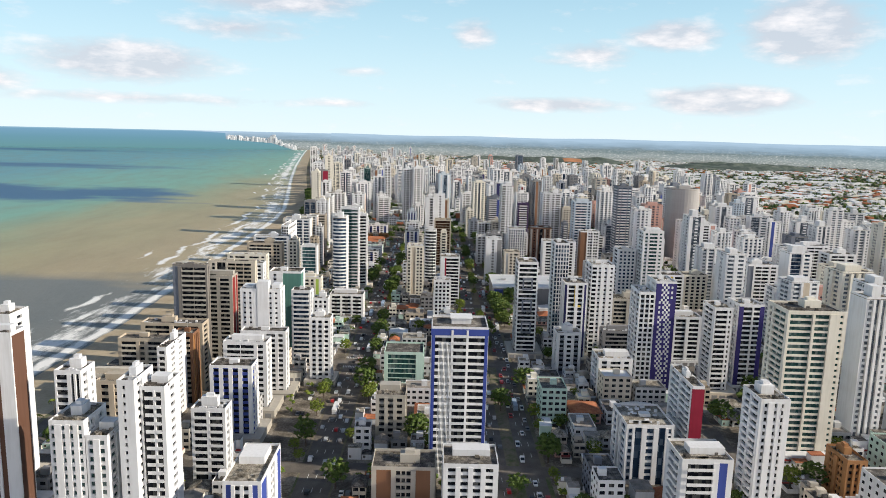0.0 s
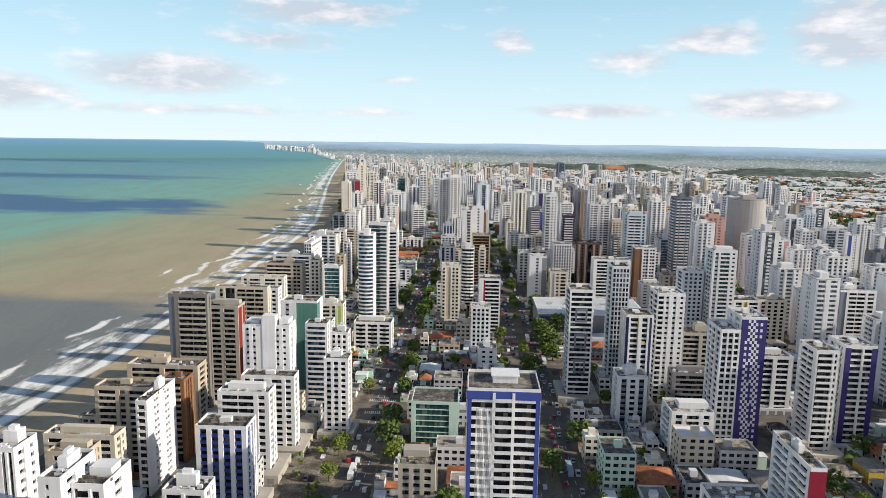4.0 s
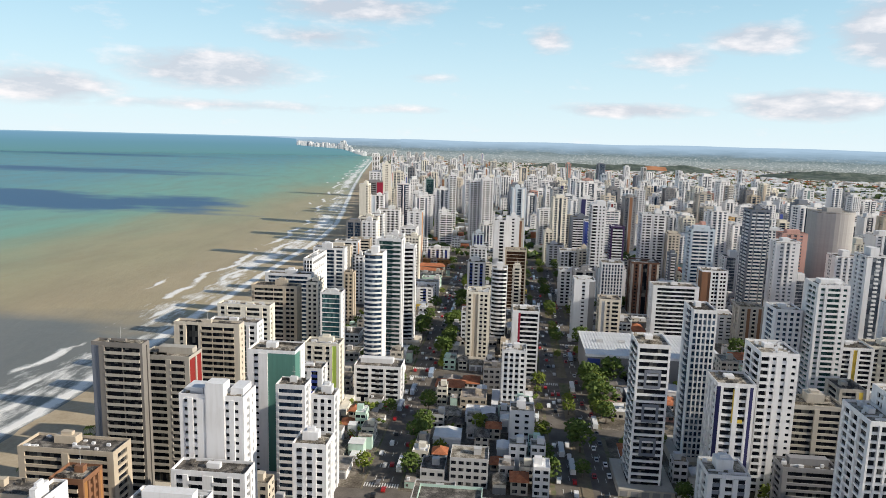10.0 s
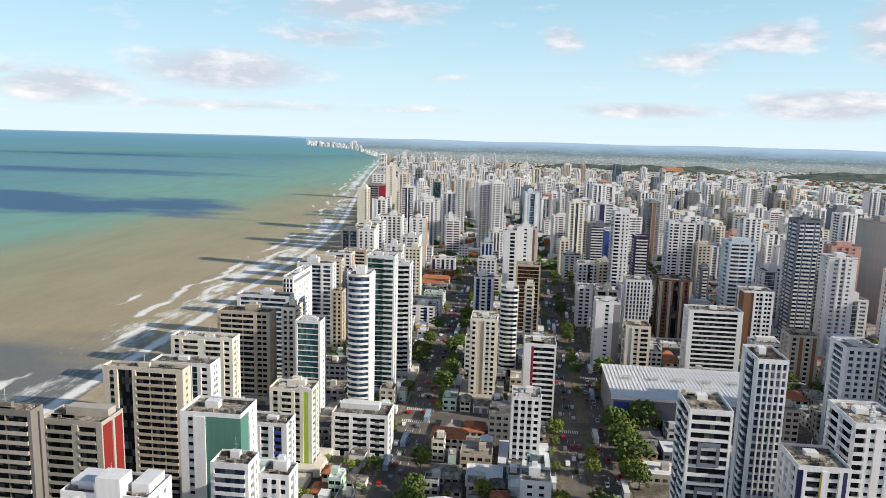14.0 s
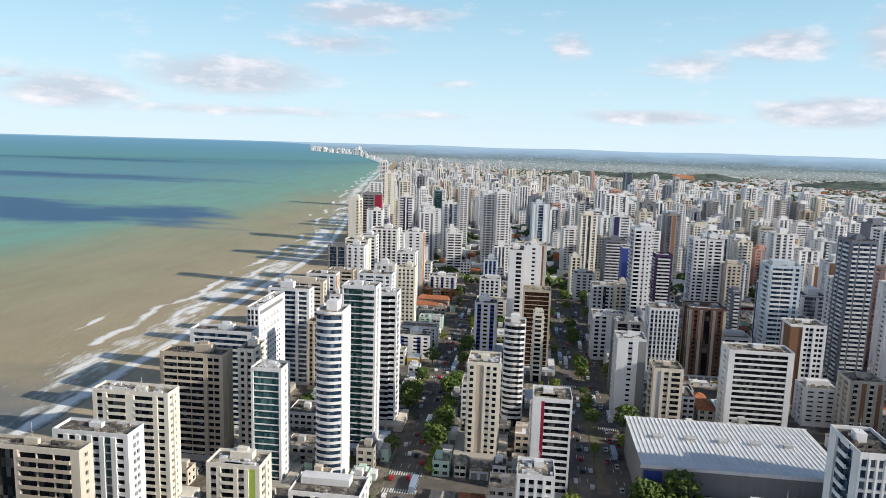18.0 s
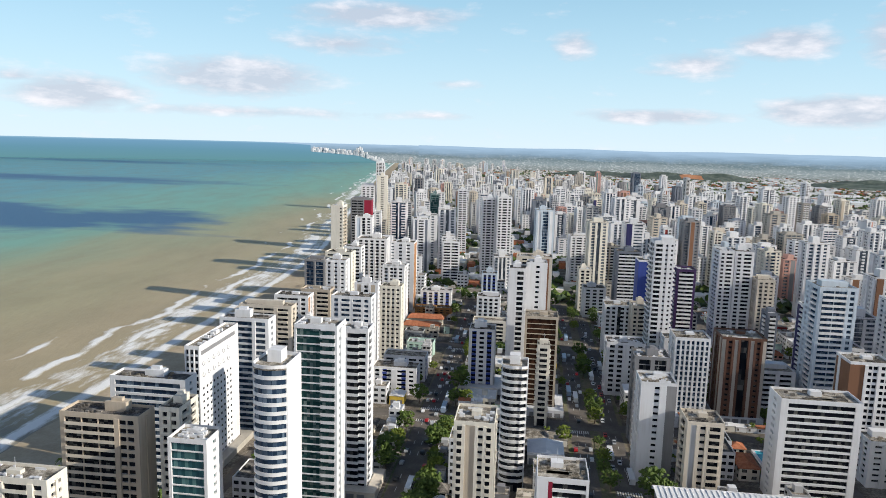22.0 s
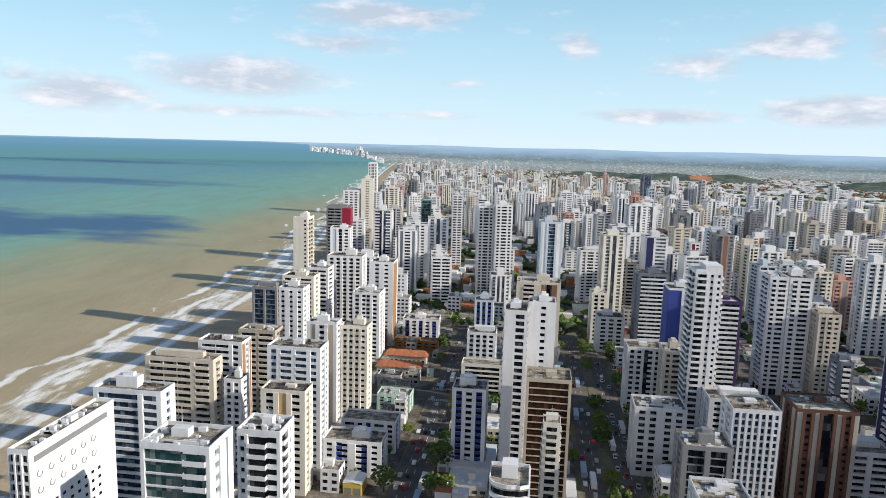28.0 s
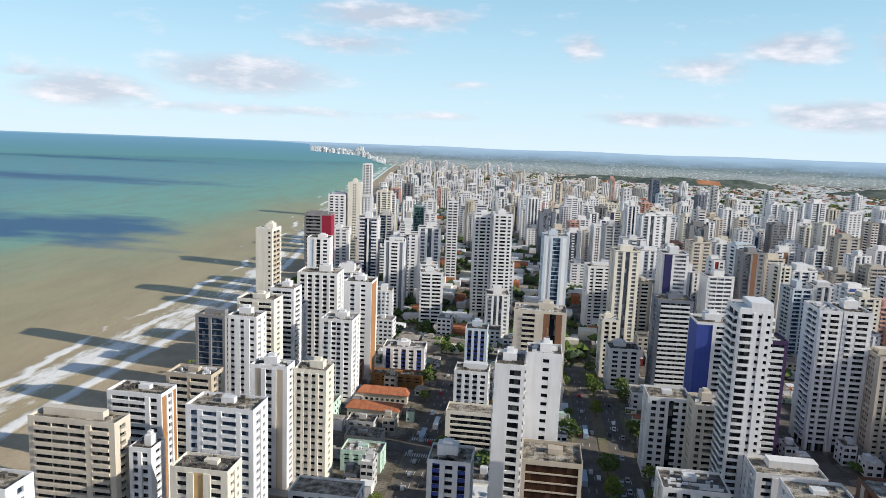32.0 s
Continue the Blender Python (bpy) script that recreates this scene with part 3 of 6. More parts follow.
def window_mesh(face, width, height):
    key = (face, round(width, 1), round(height, 1))
    if key not in WINDOW_MESH:
        g, k = Geo(), max(1, round(width / 1.6))
        for i in range(k):
            a, b_ = -width / 2 + width * i / k, -width / 2 + width * (i + 1) / k
            if face == "front":
                g.box(a + 0.03, b_ - 0.03, -0.06, 0.04, 0.03, height - 0.03, 0)
            else:
                g.box(-0.06, 0.06, a + 0.03, b_ - 0.03, 0.03, height - 0.03, 0)
        for z in (0.0, height - 0.08):
            if face == "front":
                g.box(-width / 2, width / 2, -0.10, 0.0, z, z + 0.08, 1)
            else:
                g.box(-0.10, 0.10, -width / 2, width / 2, z, z + 0.08, 1)
        WINDOW_MESH[key] = g.mesh("window", ("glass_dark", "paint_lgrey"))
    return WINDOW_MESH[key]


rt = random.Random(21)


def roof_things(root, w, d, h, wall, det, style="std"):
    """Roof slab with parapet, lift house, tanks and aerials."""
    g = Geo()
    g.box(-w / 2 + 0.25, w / 2 - 0.25, -d / 2 + 0.25, d / 2 - 0.25, h - 0.35, h)
    top = part("roof", g, "roof_dark" if rt.random() < 0.3 else "roof_concrete", root, "stained flat concrete roof")
    g = Geo()
    for bx in ((-w / 2, w / 2, -d / 2, -d / 2 + 0.24), (-w / 2, w / 2, d / 2 - 0.24, d / 2), (-w / 2, -w / 2 + 0.24, -d / 2 + 0.24, d / 2 - 0.24),
               (w / 2 - 0.24, w / 2, -d / 2 + 0.24, d / 2 - 0.24)):
        g.box(*bx, h - 0.4, h + 1.0)
    part("parapet", g, wall, root)
    if style == "none":
        return
    if style == "std":
        style = rt.choice(("house", "house", "flat", "long"))
    if style == "flat":
        lw, ld, lh = min(w * 0.25, 4.5), min(d * 0.22, 3.5), rt.uniform(1.2, 2.4)
    elif style == "long":
        lw, ld, lh = w * 0.7, d * 0.35, rt.uniform(2.4, 3.0)
    else:
        lw, ld, lh = min(w * rt.uniform(0.3, 0.5), 8), min(d * rt.uniform(0.3, 0.45), 6), rt.uniform(2.4, 4.2)
    lx, ly = rt.uniform(-0.12, 0.12) * w, rt.uniform(0.02, 0.2) * d
    g = Geo().box(lx - lw / 2, lx + lw / 2, ly - ld / 2, ly + ld / 2, h, h + lh)
    if style == "house":
        g.box(lx - lw / 4, lx + lw / 4, ly - ld / 4, ly + ld / 4, h + lh, h + lh + 1.2)
    lift = part("lift_house", g, wall, root)
    if det:
        g = Geo()
        for _ in range(rt.randint(10, 20)):
            a, b_, s = rt.uniform(-0.42, 0.42) * w, rt.uniform(-0.42, 0.42) * d, rt.uniform(0.3, 1.0)
            if abs(a - lx) < lw / 2 + 0.8 and abs(b_ - ly) < ld / 2 + 0.8:
                continue
            g.box(a - s, a + s, b_ - s * 0.6, b_ + s * 0.6, h, h + rt.uniform(0.3, 1.3))
        for _ in range(3):
            a, b_, long_ = rt.uniform(-0.3, 0.3) * w, rt.choice((-0.32, -0.18, 0.34)) * d, rt.uniform(1.0, 0.2 * w + 1.0)
            g.box(a - long_, a + long_, b_ - 0.12, b_ + 0.12, h, h + rt.uniform(0.5, 1.1))
        if g.v:
            tagged(part("roof_clutter", g, rt.choice(("paint_lgrey", "roof_dark", "roof_concrete")), top), kind="stuff")
    if det > 1:
        g = Geo().box(lx - 0.05, lx + 0.05, ly - 0.05, ly + 0.05, h + lh, h + lh + rt.uniform(3, 5))
        g.box(lx - 0.7, lx + 0.7, ly - 0.03, ly + 0.03, h + lh + 2.0, h + lh + 2.08)
        part("aerial", g, "paint_grey", lift)


def podium(root, x0, x1, y, d, wall):
    """A low garage and terrace base round a tower, kept off the streets and neighbours."""
    for grow in (5.0, 3.0, 1.5):
        a, b_, c, e = x0 - grow, x1 + grow, y - grow * 1.2, y + d + grow
        if any(a < q and b_ > p and c < s and e > r for p, q, r, s in ROADS + TAKEN[:-1]):
            continue
        cx, cy, hh = (x0 + x1) / 2, y + d / 2, rt.uniform(3.0, 4.2)
        g = Geo()
        for bx in ((a - cx, b_ - cx, c - cy, y - cy - 0.6), (a - cx, b_ - cx, y + d - cy + 0.05, e - cy), (a - cx, x0 - cx - 0.6, y - cy - 0.6, y + d - cy + 0.05), (x1 - cx + 0.6, b_ - cx, y - cy - 0.6, y + d - cy + 0.05)):
            g.box(*bx, 0, hh, 0)
        for k in range(int((b_ - a) / 4.5)):
            u = a - cx + 2.2 + 4.5 * k
            g.box(u - 1.6, u + 1.6, c - cy - 0.05, c - cy + 0.1, 0.1, 2.4, 1)
        part("podium", g, (wall, "paint_dgrey"), root, "low garage base")
        TAKEN[-1] = (a, b_, c, e)
        return


def tw(x0, x1, y, h, d, front, side, wall="white", acc="blue", balc="", glass="glass_dark", det=1, label="", rot=0.0, base=4.5, n=0, name="apartment_tower", roof="std"):
    """An apartment tower from facade patterns: # wall, a accent wall, w r v p windows, b B G balconies, g curtain glass, x checks, | open slot."""
    w, cx, cy = x1 - x0, (x0 + x1) / 2, y + d / 2
    n = n or max(1, round((h - base) / 2.95))
    fh = (h - base - 0.4) / n
    root = new(name)
    root.matrix_basis = pose(cx, cy, 0.15 if y < 1176 else 0.0, 0, 0, rot + turn_at(y))
    TAKEN.append((x0 - 2, x1 + 2, y - 2, y + d + 2))
    mw, ma, mb = "paint_" + wall, "paint_" + acc, "paint_" + (balc or wall)
    part("glazing", Geo().box(-w / 2 + RECESS, w / 2 - RECESS, -d / 2 + RECESS, d / 2 - RECESS, 0, h - 0.36), glass, root)
    gw, ga, gb = Geo(), Geo(), Geo()
    seen = "east" if cx < 0 else "west"
    for face, width, pattern in (("front", w, front), ("east", d - 2 * RECESS, side), ("west", d - 2 * RECESS, side), ("back", w, "#w##w##w#")):
        show = det if face in ("front", seen) else 0
        for ch, u0, u1 in runs(pattern if face != "west" else pattern[::-1], width):
            if ch == "a":
                part("accent_strip", Geo().box(*placed(face, w, d, u0, u1, -RECESS, 0, 0, h - 0.42)), ma, root, acc + " vertical strip")
            elif ch == "#":
                inner = u0 > -width / 2 + 0.1 and u1 < width / 2 - 0.1
                gw.box(*placed(face, w, d, u0, u1, -RECESS, 0.4 if inner and u1 - u0 < 5 else 0, 0, h - 0.42))
            elif ch in SILL:
                lo, hi = SILL[ch]
                gg = ga if ch == "p" else gw
                gg.box(*placed(face, w, d, u0, u1, -RECESS, -0.03, 0, base - fh + hi if base - fh + hi > 1 else base - lo))
                for i in range(n):
                    z = base + i * fh
                    gg.box(*placed(face, w, d, u0, u1, -RECESS, -0.03 if ch != "g" else -0.2, z - lo, z + hi))
                gg.box(*placed(face, w, d, u0, u1, -RECESS, -0.03, h - 0.42 - lo, h - 0.42))
                for a, b_ in jambs(u0, u1) if ch in "wv" else ():
                    gw.box(*placed(face, w, d, a, b_, -RECESS, -0.034, 0, h - 0.42))
                if show > 1 and ch in "wvp" and face == "front" and u1 - u0 < 9:
                    me = window_mesh("front" if face == "front" else "side", u1 - u0, fh - lo - hi)
                    for i in range(n):
                        bx = placed(face, w, d, u0, u1, 0.08 - RECESS, 0.08 - RECESS, base + i * fh + hi, 0)
                        part("window", me, (), root, "", ((bx[0] + bx[1]) / 2, (bx[2] + bx[3]) / 2, bx[4]))
            elif ch == "x":
                cells = max(2, round((u1 - u0) / 1.1))
                rows_ = int((h - 1.5) / 1.5)
                white = Geo().box(*placed(face, w, d, -(u1 - u0) / cells / 2, (u1 - u0) / cells / 2, 0.0, 0.06, 0, 1.5)).mesh("white_check", (mw,))
                part("accent_wall", Geo().box(*placed(face, w, d, u0, u1, -RECESS, 0, 0, h - 0.42)), ma, root, acc + " tiled field")
                for k in range(cells):
                    for i in range(rows_):
                        if (i + k) % 2 == 0 and (i // 7 + k) % 5:
                            part("white_check", white, (), root, "", (u0 + (k + 0.5) * (u1 - u0) / cells, 0, 1 + 1.5 * i))
            elif ch in "bBG":
                o = 0.55 if ch == "b" else 1.35
                one = Geo()
                bits = [(u0 + 0.04, u1 - 0.04, -RECESS, o, -0.28, 0.0), (u0 + 0.04, u1 - 0.04, o - 0.12, o, 0.0, 0.95), (u0 + 0.04, u0 + 0.16, 0, o - 0.12, 0.0, 0.95), (u1 - 0.16, u1 - 0.04, 0, o - 0.12, 0.0, 0.95)]
                for bt in bits:
                    one.box(*placed(face, w, d, *bt))
                if show > 1:
                    me = one.mesh("balcony", (mb,))
                    for i in range(n):
                        part("balcony", me, (), root, "", (0, 0, base + i * fh))
                elif show == 1 and face == "front" and y < 700:
                    one = Geo()
                    for bt in bits[:2]:
                        one.box(*placed(face, w, d, *bt))
                    me = one.mesh("balcony", (mb,))
                    for i in range(n):
                        part("balcony", me, (), root, "", (0, 0, base + i * fh))
                else:
                    for i in range(n):
                        bt = bits[1]
                        bx = placed(face, w, d, bt[0], bt[1], -RECESS, o, 0, 0)
                        gb.box(*bx[:4], base + i * fh - 0.28, base + i * fh + 0.95)
                for a in fins(u0, u1, 6.5):
                    gw.box(*placed(face, w, d, a - 0.14, a + 0.14, -RECESS, -0.04, 0, h - 0.43))
                gw.box(*placed(face, w, d, u0, u1, -RECESS, -0.03, h - 1.0, h - 0.42))
    part("wall", gw, mw, root)
    if ga.v:
        tagged(part("accent_panel", ga, ma, root, acc + " painted panels"), kind="stuff")
    if gb.v:
        tagged(part("balcony_band", gb, mb, root), kind="stuff")
    roof_things(root, w, d, h, mw, det, roof)
    if h > 30 and y < 1060:
        podium(root, x0, x1, y, d, rt.choice(("paint_stone", "paint_lgrey", "paint_beige", mw)))
    return tagged(root, label or f"{wall} apartment tower with repeated balconies", "tower")


def ring(x0, x1, y, h, d, poly, wall, glass, sill=1.1, det=2, label="", proud=0.5, side="", base=4.5):
    """A tower with a curved outline: floor bands round a glazed core."""
    w, cx, cy = x1 - x0, (x0 + x1) / 2, y + d / 2
    n = max(1, round((h - base) / 2.95))
    fh = (h - base - 0.4) / n
    root = new("apartment_tower")
    root.location = (cx, cy, 0.16)
    TAKEN.append((x0 - 2, x1 + 2, y - 2, y + d + 2))
    P = [(a * w / 2, b_ * d / 2) for a, b_ in poly]
    part("glazing", Geo().prism([(a * (1 - 2 * proud / w), b_ * (1 - 2 * proud / d)) for a, b_ in P], 0, h - 0.5), glass, root)
    me = Geo().prism(P, -0.25, sill).mesh("balcony", ("paint_" + wall,))
    for i in range(n):
        part("balcony", me, (), root, "", (0, 0, base + i * fh))
    g = Geo().prism(P, h - 0.5, h)
    part("roof", g, "roof_concrete", root, "flat concrete roof")
    g = Geo()
    for (a, b_), (c, e) in zip(P, P[1:] + P[:1]):
        g.prism([(a, b_), (c, e), (c * 0.96, e * 0.96), (a * 0.96, b_ * 0.96)], h, h + 1.1)
    part("parapet", g, "paint_" + wall, root)
    g = Geo().box(-w * 0.2, w * 0.2, -d * 0.05, d * 0.3, h, h + 4.0)
    part("lift_house", g, "paint_" + wall, root)
    if side:
        for s, o in side:
            part("side_slab", Geo().box(s * w / 2 - 0.25, s * w / 2 + 0.25, -d / 2 * o, d / 2, 0, h + 0.6), "paint_" + wall, root)
    return tagged(root, label, "tower")


def arc(a0, a1, n, rx=1.0, ry=1.0, cx=0.0, cy=0.0):
    return [(cx + rx * math.cos(radians(a0 + (a1 - a0) * i / n)), cy + ry * math.sin(radians(a0 + (a1 - a0) * i / n))) for i in range(n + 1)]

# beach side, north to south
tw(-165.2, -153.2, 250, 71.7, 9, "bb#a####", "aaa", "white", "dbrown", "brown", det=1, label="white apartment tower with a brown vertical strip")
tw(-141.2, -131.2, 255, 56, 11.2, "#rrrr##|#|#", "#v##v#", label="white twin-slab apartment tower with window bands")
tw(-176.4, -165.4, 270, 73.1, 13, "##v##", "##v##", "white", label="tall white slab tower with blank side walls")
tw(-113.2, -106.0, 221, 46, 14, "#w##w#", "#w#w#", "white", glass="glass_green", label="white lower wing of the stepped tower")
tw(-125.0, -113.5, 221, 51, 16, "#w###w##w##w#", "#w#w#", glass="glass_green", label="white stepped apartment tower with square windows")
tw(-102.4, -96.8, 222, 65, 16, "###v#####", "#v##v#", "lgrey", label="light grey narrow slab tower with small windows")
tw(-96.6, -88.4, 226, 61.5, 14, "#|bbb#bb##", "##v##", "lgrey", balc="lgrey", label="light grey slab tower with full-width balconies")
tw(-69.7, -56.4, 225, 28.5, 30, "#a#w#w#a#", "a#w#a", "white", "blue", label="white block with blue corner strips and flat roof")
tw(-98.6, -84.4, 278, 32.5, 9.8, "#bbb#bbb#", "#w#w#", label="white mid-rise block with two balcony columns")
tw(-104.3, -84.3, 320, 36.5, 12.6, "#p#p#p#p#", "#p#p#p#", "white", "blue", label="white block with blue vertical window strips")
tw(-107.7, -85.2, 353, 38.1, 11.2, "#bbbbb#w#", "#w#w#", label="white mid-rise with long balcony bands")
tw(-105.7, -80.6, 378, 36.7, 9.1, "#w#bb##bb#w#", "#w#w#", label="white mid-rise with paired balconies and rooftop terrace")
tw(-70.8, -58.6, 397, 39.7, 10.5, "#w#w#w#", "#w#w#", det=2, label="slender white apartment block with small windows")
tw(-162.8, -128.3, 383, 38.6, 11.2, "#rrrr#rrrr#", "#rr#", "tan", label="tan beachfront block with ribbon windows")
tw(-165.0, -136.4, 320, 31, 9, "#bbbb#bbbb#", "#w#w#", "beige", label="beige beachfront block with balcony bands")
tw(-141.0, -127.5, 285, 40.9, 9.8, "#w#w#", "#w#w#w#", "tan", label="tan beachfront block with punched windows")
tw(-138.3, -127.0, 364, 38.5, 10.5, "#bbb#", "a#r#r#a", "brown", "umber", "tan", det=2, label="brown and orange tiled block with balconies")
tw(-134.0, -129.3, 333, 40.5, 27, "#bb#", "##v##v##", "white", label="white beachside slab with blank side wall")
# wall tone darkened to carry the cloud shade lying on this tower
tw(-157.7, -137.0, 420, 64.9, 5.5, "aa##bbbbbbbbb#", "####|##", "taupe", "slate", "stone", det=2, label="grey stone-clad beachfront tower with stacked balconies", roof="flat")
tw(-148.0, -127.0, 438, 54.5, 12, "#bbb#bb#", "aaa#aaa", "stone", "red", "stone", label="dark stone block with a deep red side wall")
wavy = tw(-109.5, -86.5, 393, 57.0, 11.9, "##v##v###|##|###v##v##", "##v##v##", "white", det=2, label="white curved-front tower with small dark windows", roof="flat")
part("stair_tower", Geo().box(-1.6, 4.8, -6.6, -1, 0, 62.4).box(-2.2, -1.6, -6.4, -1, 0, 61.0), "paint_white", wavy)
part("terrace_room", Geo().box(-10.5, -4, -3, 4, 57, 59.2), "paint_lgrey", wavy)
part("terrace_room", Geo().box(6, 10.5, -3.5, 4.5, 57, 60.0), "paint_lgrey", wavy)
tw(-105.7, -85.1, 447, 56.4, 14, "##v###aaaaaa", "aaa##v##", "white", "dgreen", glass="glass_dark", det=2, label="white tower with a dark green painted half", roof="flat")
tw(-88.2, -76.3, 431, 47.9, 9, "#bbbbbb#", "#w#w#", "white", "pink", glass="glass_blue", det=2, label="narrow white tower with rounded balcony bands", roof="flat")
tw(-76.2, -66.5, 439, 41.2, 9, "#w#w#w#", "#w#w#", "lgrey", det=2, label="light grey mid-rise block with small windows")
tw(-158.8, -125.8, 489, 54.5, 6.5, "##r#|||#bbbbbbbb##", "##v##", "beige", "beige", "tan", det=2, label="beige beachfront hotel slab with recessed balconies", roof="flat")
tw(-153.5, -126.6, 515, 48.2, 9.8, "#w#w#g#w#g#w#", "#w#", "white", glass="glass_green", det=2, label="white low tower with green-tinted windows")
tw(-104.2, -85.2, 524, 36.5, 11.2, "#w#bb#w#a#", "#w#w#", "cream", "lime", label="cream mid-rise with a lime green stripe")
tw(-106.3, -87.9, 499, 31.1, 11.2, "#p#w#p#", "#w#w#", "white", "blue", label="white low block with blue window strips")
tw(-80.8, -54.5, 540, 20.1, 15, "#wbw#wbw#wbw#", "#w#w#", "white", "slate", "grey", det=2, label="broad white five-storey block with grey balcony bays", name="apartment_block")
tw(-164.2, -133.1, 553, 48.0, 9, "#w#bbb##bbb#w#", "#v#v##", "cream", det=2, label="cream beachfront slab with grouped balconies")
tw(-160.0, -130.5, 596, 50.2, 10.5, "#bbbbbbb#ww#", "#a#a#", "tan", "tan", "beige", det=2, label="tan beachfront block with long balcony bands")
tw(-125.7, -118.1, 601, 52.3, 14, "#w#w#", "#bb#bb#", "cream", label="cream narrow slab with side balconies")
tw(-163.4, -131.6, 631, 51.1, 9.8, "#rrrrrrrrr#", "##v##", "lgrey", label="pale blue-grey hotel slab with ribbon windows", glass="glass_blue")
holes = tw(-143.0, -136.5, 653, 58.2, 40, "#qq#qq#qq#", "#########", "white", det=2, label="white slab hotel with round ornaments on its sunlit side", name="hotel_tower", roof="flat")
g = Geo()
for k in range(18):
    a, c = radians(20 * k), radians(20 * k + 20)
    if 20 * k in (100, 120, 140, 160, 180):
        continue
    g.prism([(0.9 * math.cos(a), 0.9 * math.sin(a)), (1.15 * math.cos(a), 1.15 * math.sin(a)), (1.15 * math.cos(c), 1.15 * math.sin(c)), (0.9 * math.cos(c), 0.9 * math.sin(c))], 0, 0.12)
me = g.mesh("round_ornament", ("paint_dgrey",))
for r in range(2):
    for k in range(6):
        ob = part("round_ornament", me, (), holes)
        ob.matrix_basis = pose(3.25, -16 + 4.9 * k, 50.5 - 5.0 * r, 0, 90, 0)
me = Geo().box(-0.04, 0.06, -0.6, 0.6, 0, 0.95).mesh("window", ("glass_dark",))
for r in range(13):
    for k in range(9):
        part("window", me, (), holes, "", (3.27, -16.5 + 3.4 * k, 3 + 3.0 * r))
part("roof_grille", Geo().box(3.25, 3.31, -18, 16, 54.6, 56.4), "paint_dgrey", holes)
tw(-110.6, -97.5, 579, 51.7, 11.2, "#ggggggg#", "###v###", "white", glass="glass_teal", det=2, label="white and teal glass tower with slanted roof edge", roof="flat")
ring(-85.4, -73.8, 584, 75.6, 16, [(-1, 1), (-1, -0.5), *arc(195, 300, 8, 1.0, 0.5, 0, -0.5), (1, -0.75), (1, 1)], "white", "glass_blue", 0.95, proud=0.3, label="slender curved glass tower with white floor bands", side=((1, 0.7),))
tw(-83.4, -67.2, 621, 79.5, 11.9, "#gggggggbbbb#", "##v###|##", "lgrey", "cream", "lgrey", "glass_green", 2, label="tall green glass tower with pale corner piers")
tw(-74.9, -63.1, 652, 70.2, 11.2, "#v#BBBBww#", "#bb#v##", "white", det=2, label="tall white tower with projecting balconies", roof="flat")
tw(-150.0, -124.8, 702, 58.3, 9.8, "#rrrrrr#rr#", "##w##", "lgrey", glass="glass_blue", det=1, label="light grey hotel slab with long window bands")
tw(-124.0, -116.4, 696, 40.8, 9.8, "#w#w#", "#w#w#", "tan", label="tan mid-rise block beside the hotel")
tw(-165.1, -133.7, 760, 50.8, 9.1, "#bbbbbb#bb#", "#b#", "beige", "beige", "beige", det=1, label="beige seafront slab with balcony bands")
tw(-130.1, -122.2, 762, 42.3, 9, "#w#w#", "#v#", "white", label="white narrow side tower with tiny windows")
tw(-154.2, -132.6, 787, 51.1, 11.2, "#bbbbb#w#", "aa#ww#aa", "white", "orange", det=1, label="white tower with orange tiled side wall")
tw(-146.9, -127.4, 816, 49.1, 11.2, "#bbbb#bbbb#", "#w#w#", "tan", "brown", "beige", label="tan beachfront block with beige balconies")
tw(-107.7, -88.9, 748, 44.5, 10.5, "#w#a#w#", "#v#v#", "cream", "gold", det=2, label="cream tower with narrow yellow window strip")
tw(-111.9, -88.2, 766, 57.3, 12.6, "#w#bb#bb#w#", "#v#v#", "lgrey", glass="glass_blue", det=1, label="pale grey tower with four window columns")
tw(-111.5, -96.0, 818, 54.7, 9.1, "#a#w#a#", "#v#", "white", "tan", det=1, label="white tower with tan vertical ribs")
tw(-95.7, -81.9, 825, 51.9, 11.2, "#v#v#v#v#", "##v##", "cream", "tan", det=1, label="cream tower with tall vertical ribs")
tw(-163.5, -148.2, 873, 58.5, 11.2, "#ggg#ggg#", "#w#w#", "dgrey", glass="glass_blue", det=1, label="dark blue-grey glass tower by the beach")
tw(-148.1, -133.2, 876, 58.4, 12.6, "#v##v##v#", "#v##v#", "white", det=1, label="white tower with vertical window slots")
tw(-159.5, -138.5, 912, 58.5, 14, "#bbb##bbb#", "##v##", "cream", label="cream tower with rooftop terraces")
tw(-152.5, -137.8, 941, 58.8, 14, "#bbbbb#", "#bb#", "white", label="white tower with rounded balcony bands")
tw(-169.5, -159.0, 961, 90.5, 16, "#######v#", "#bbbbb#", "cream", "tan", "tan", det=1, label="tall cream slab tower with a balconied side")
tw(-155.3, -128.3, 995, 58.5, 20, "#w#w#w#w#w#", "#w#w#", "white", label="white arcaded hotel tower with grid of windows", name="hotel_tower")
tw(-152.0, -144.3, 974, 41.5, 12, "#w#w#", "#w#", "lgrey", label="light grey mid-rise beside the hotel")
tw(-184.2, -165.9, 1098, 66.5, 16, "#a#g#w#", "#w#w#", "white", "lblue", label="white and pale blue beachfront tower")
tw(-197.0, -174.2, 1128, 82.5, 18, "#bbbbbb#aaaa", "aaaaa", "dgrey", "crimson", "dgrey", label="dark tower with a crimson side wall")
tw(-115.8, -97.7, 923, 47.4, 18, "#w#ww#w#", "#w#w#", "white", det=1, label="white tower with square windows")
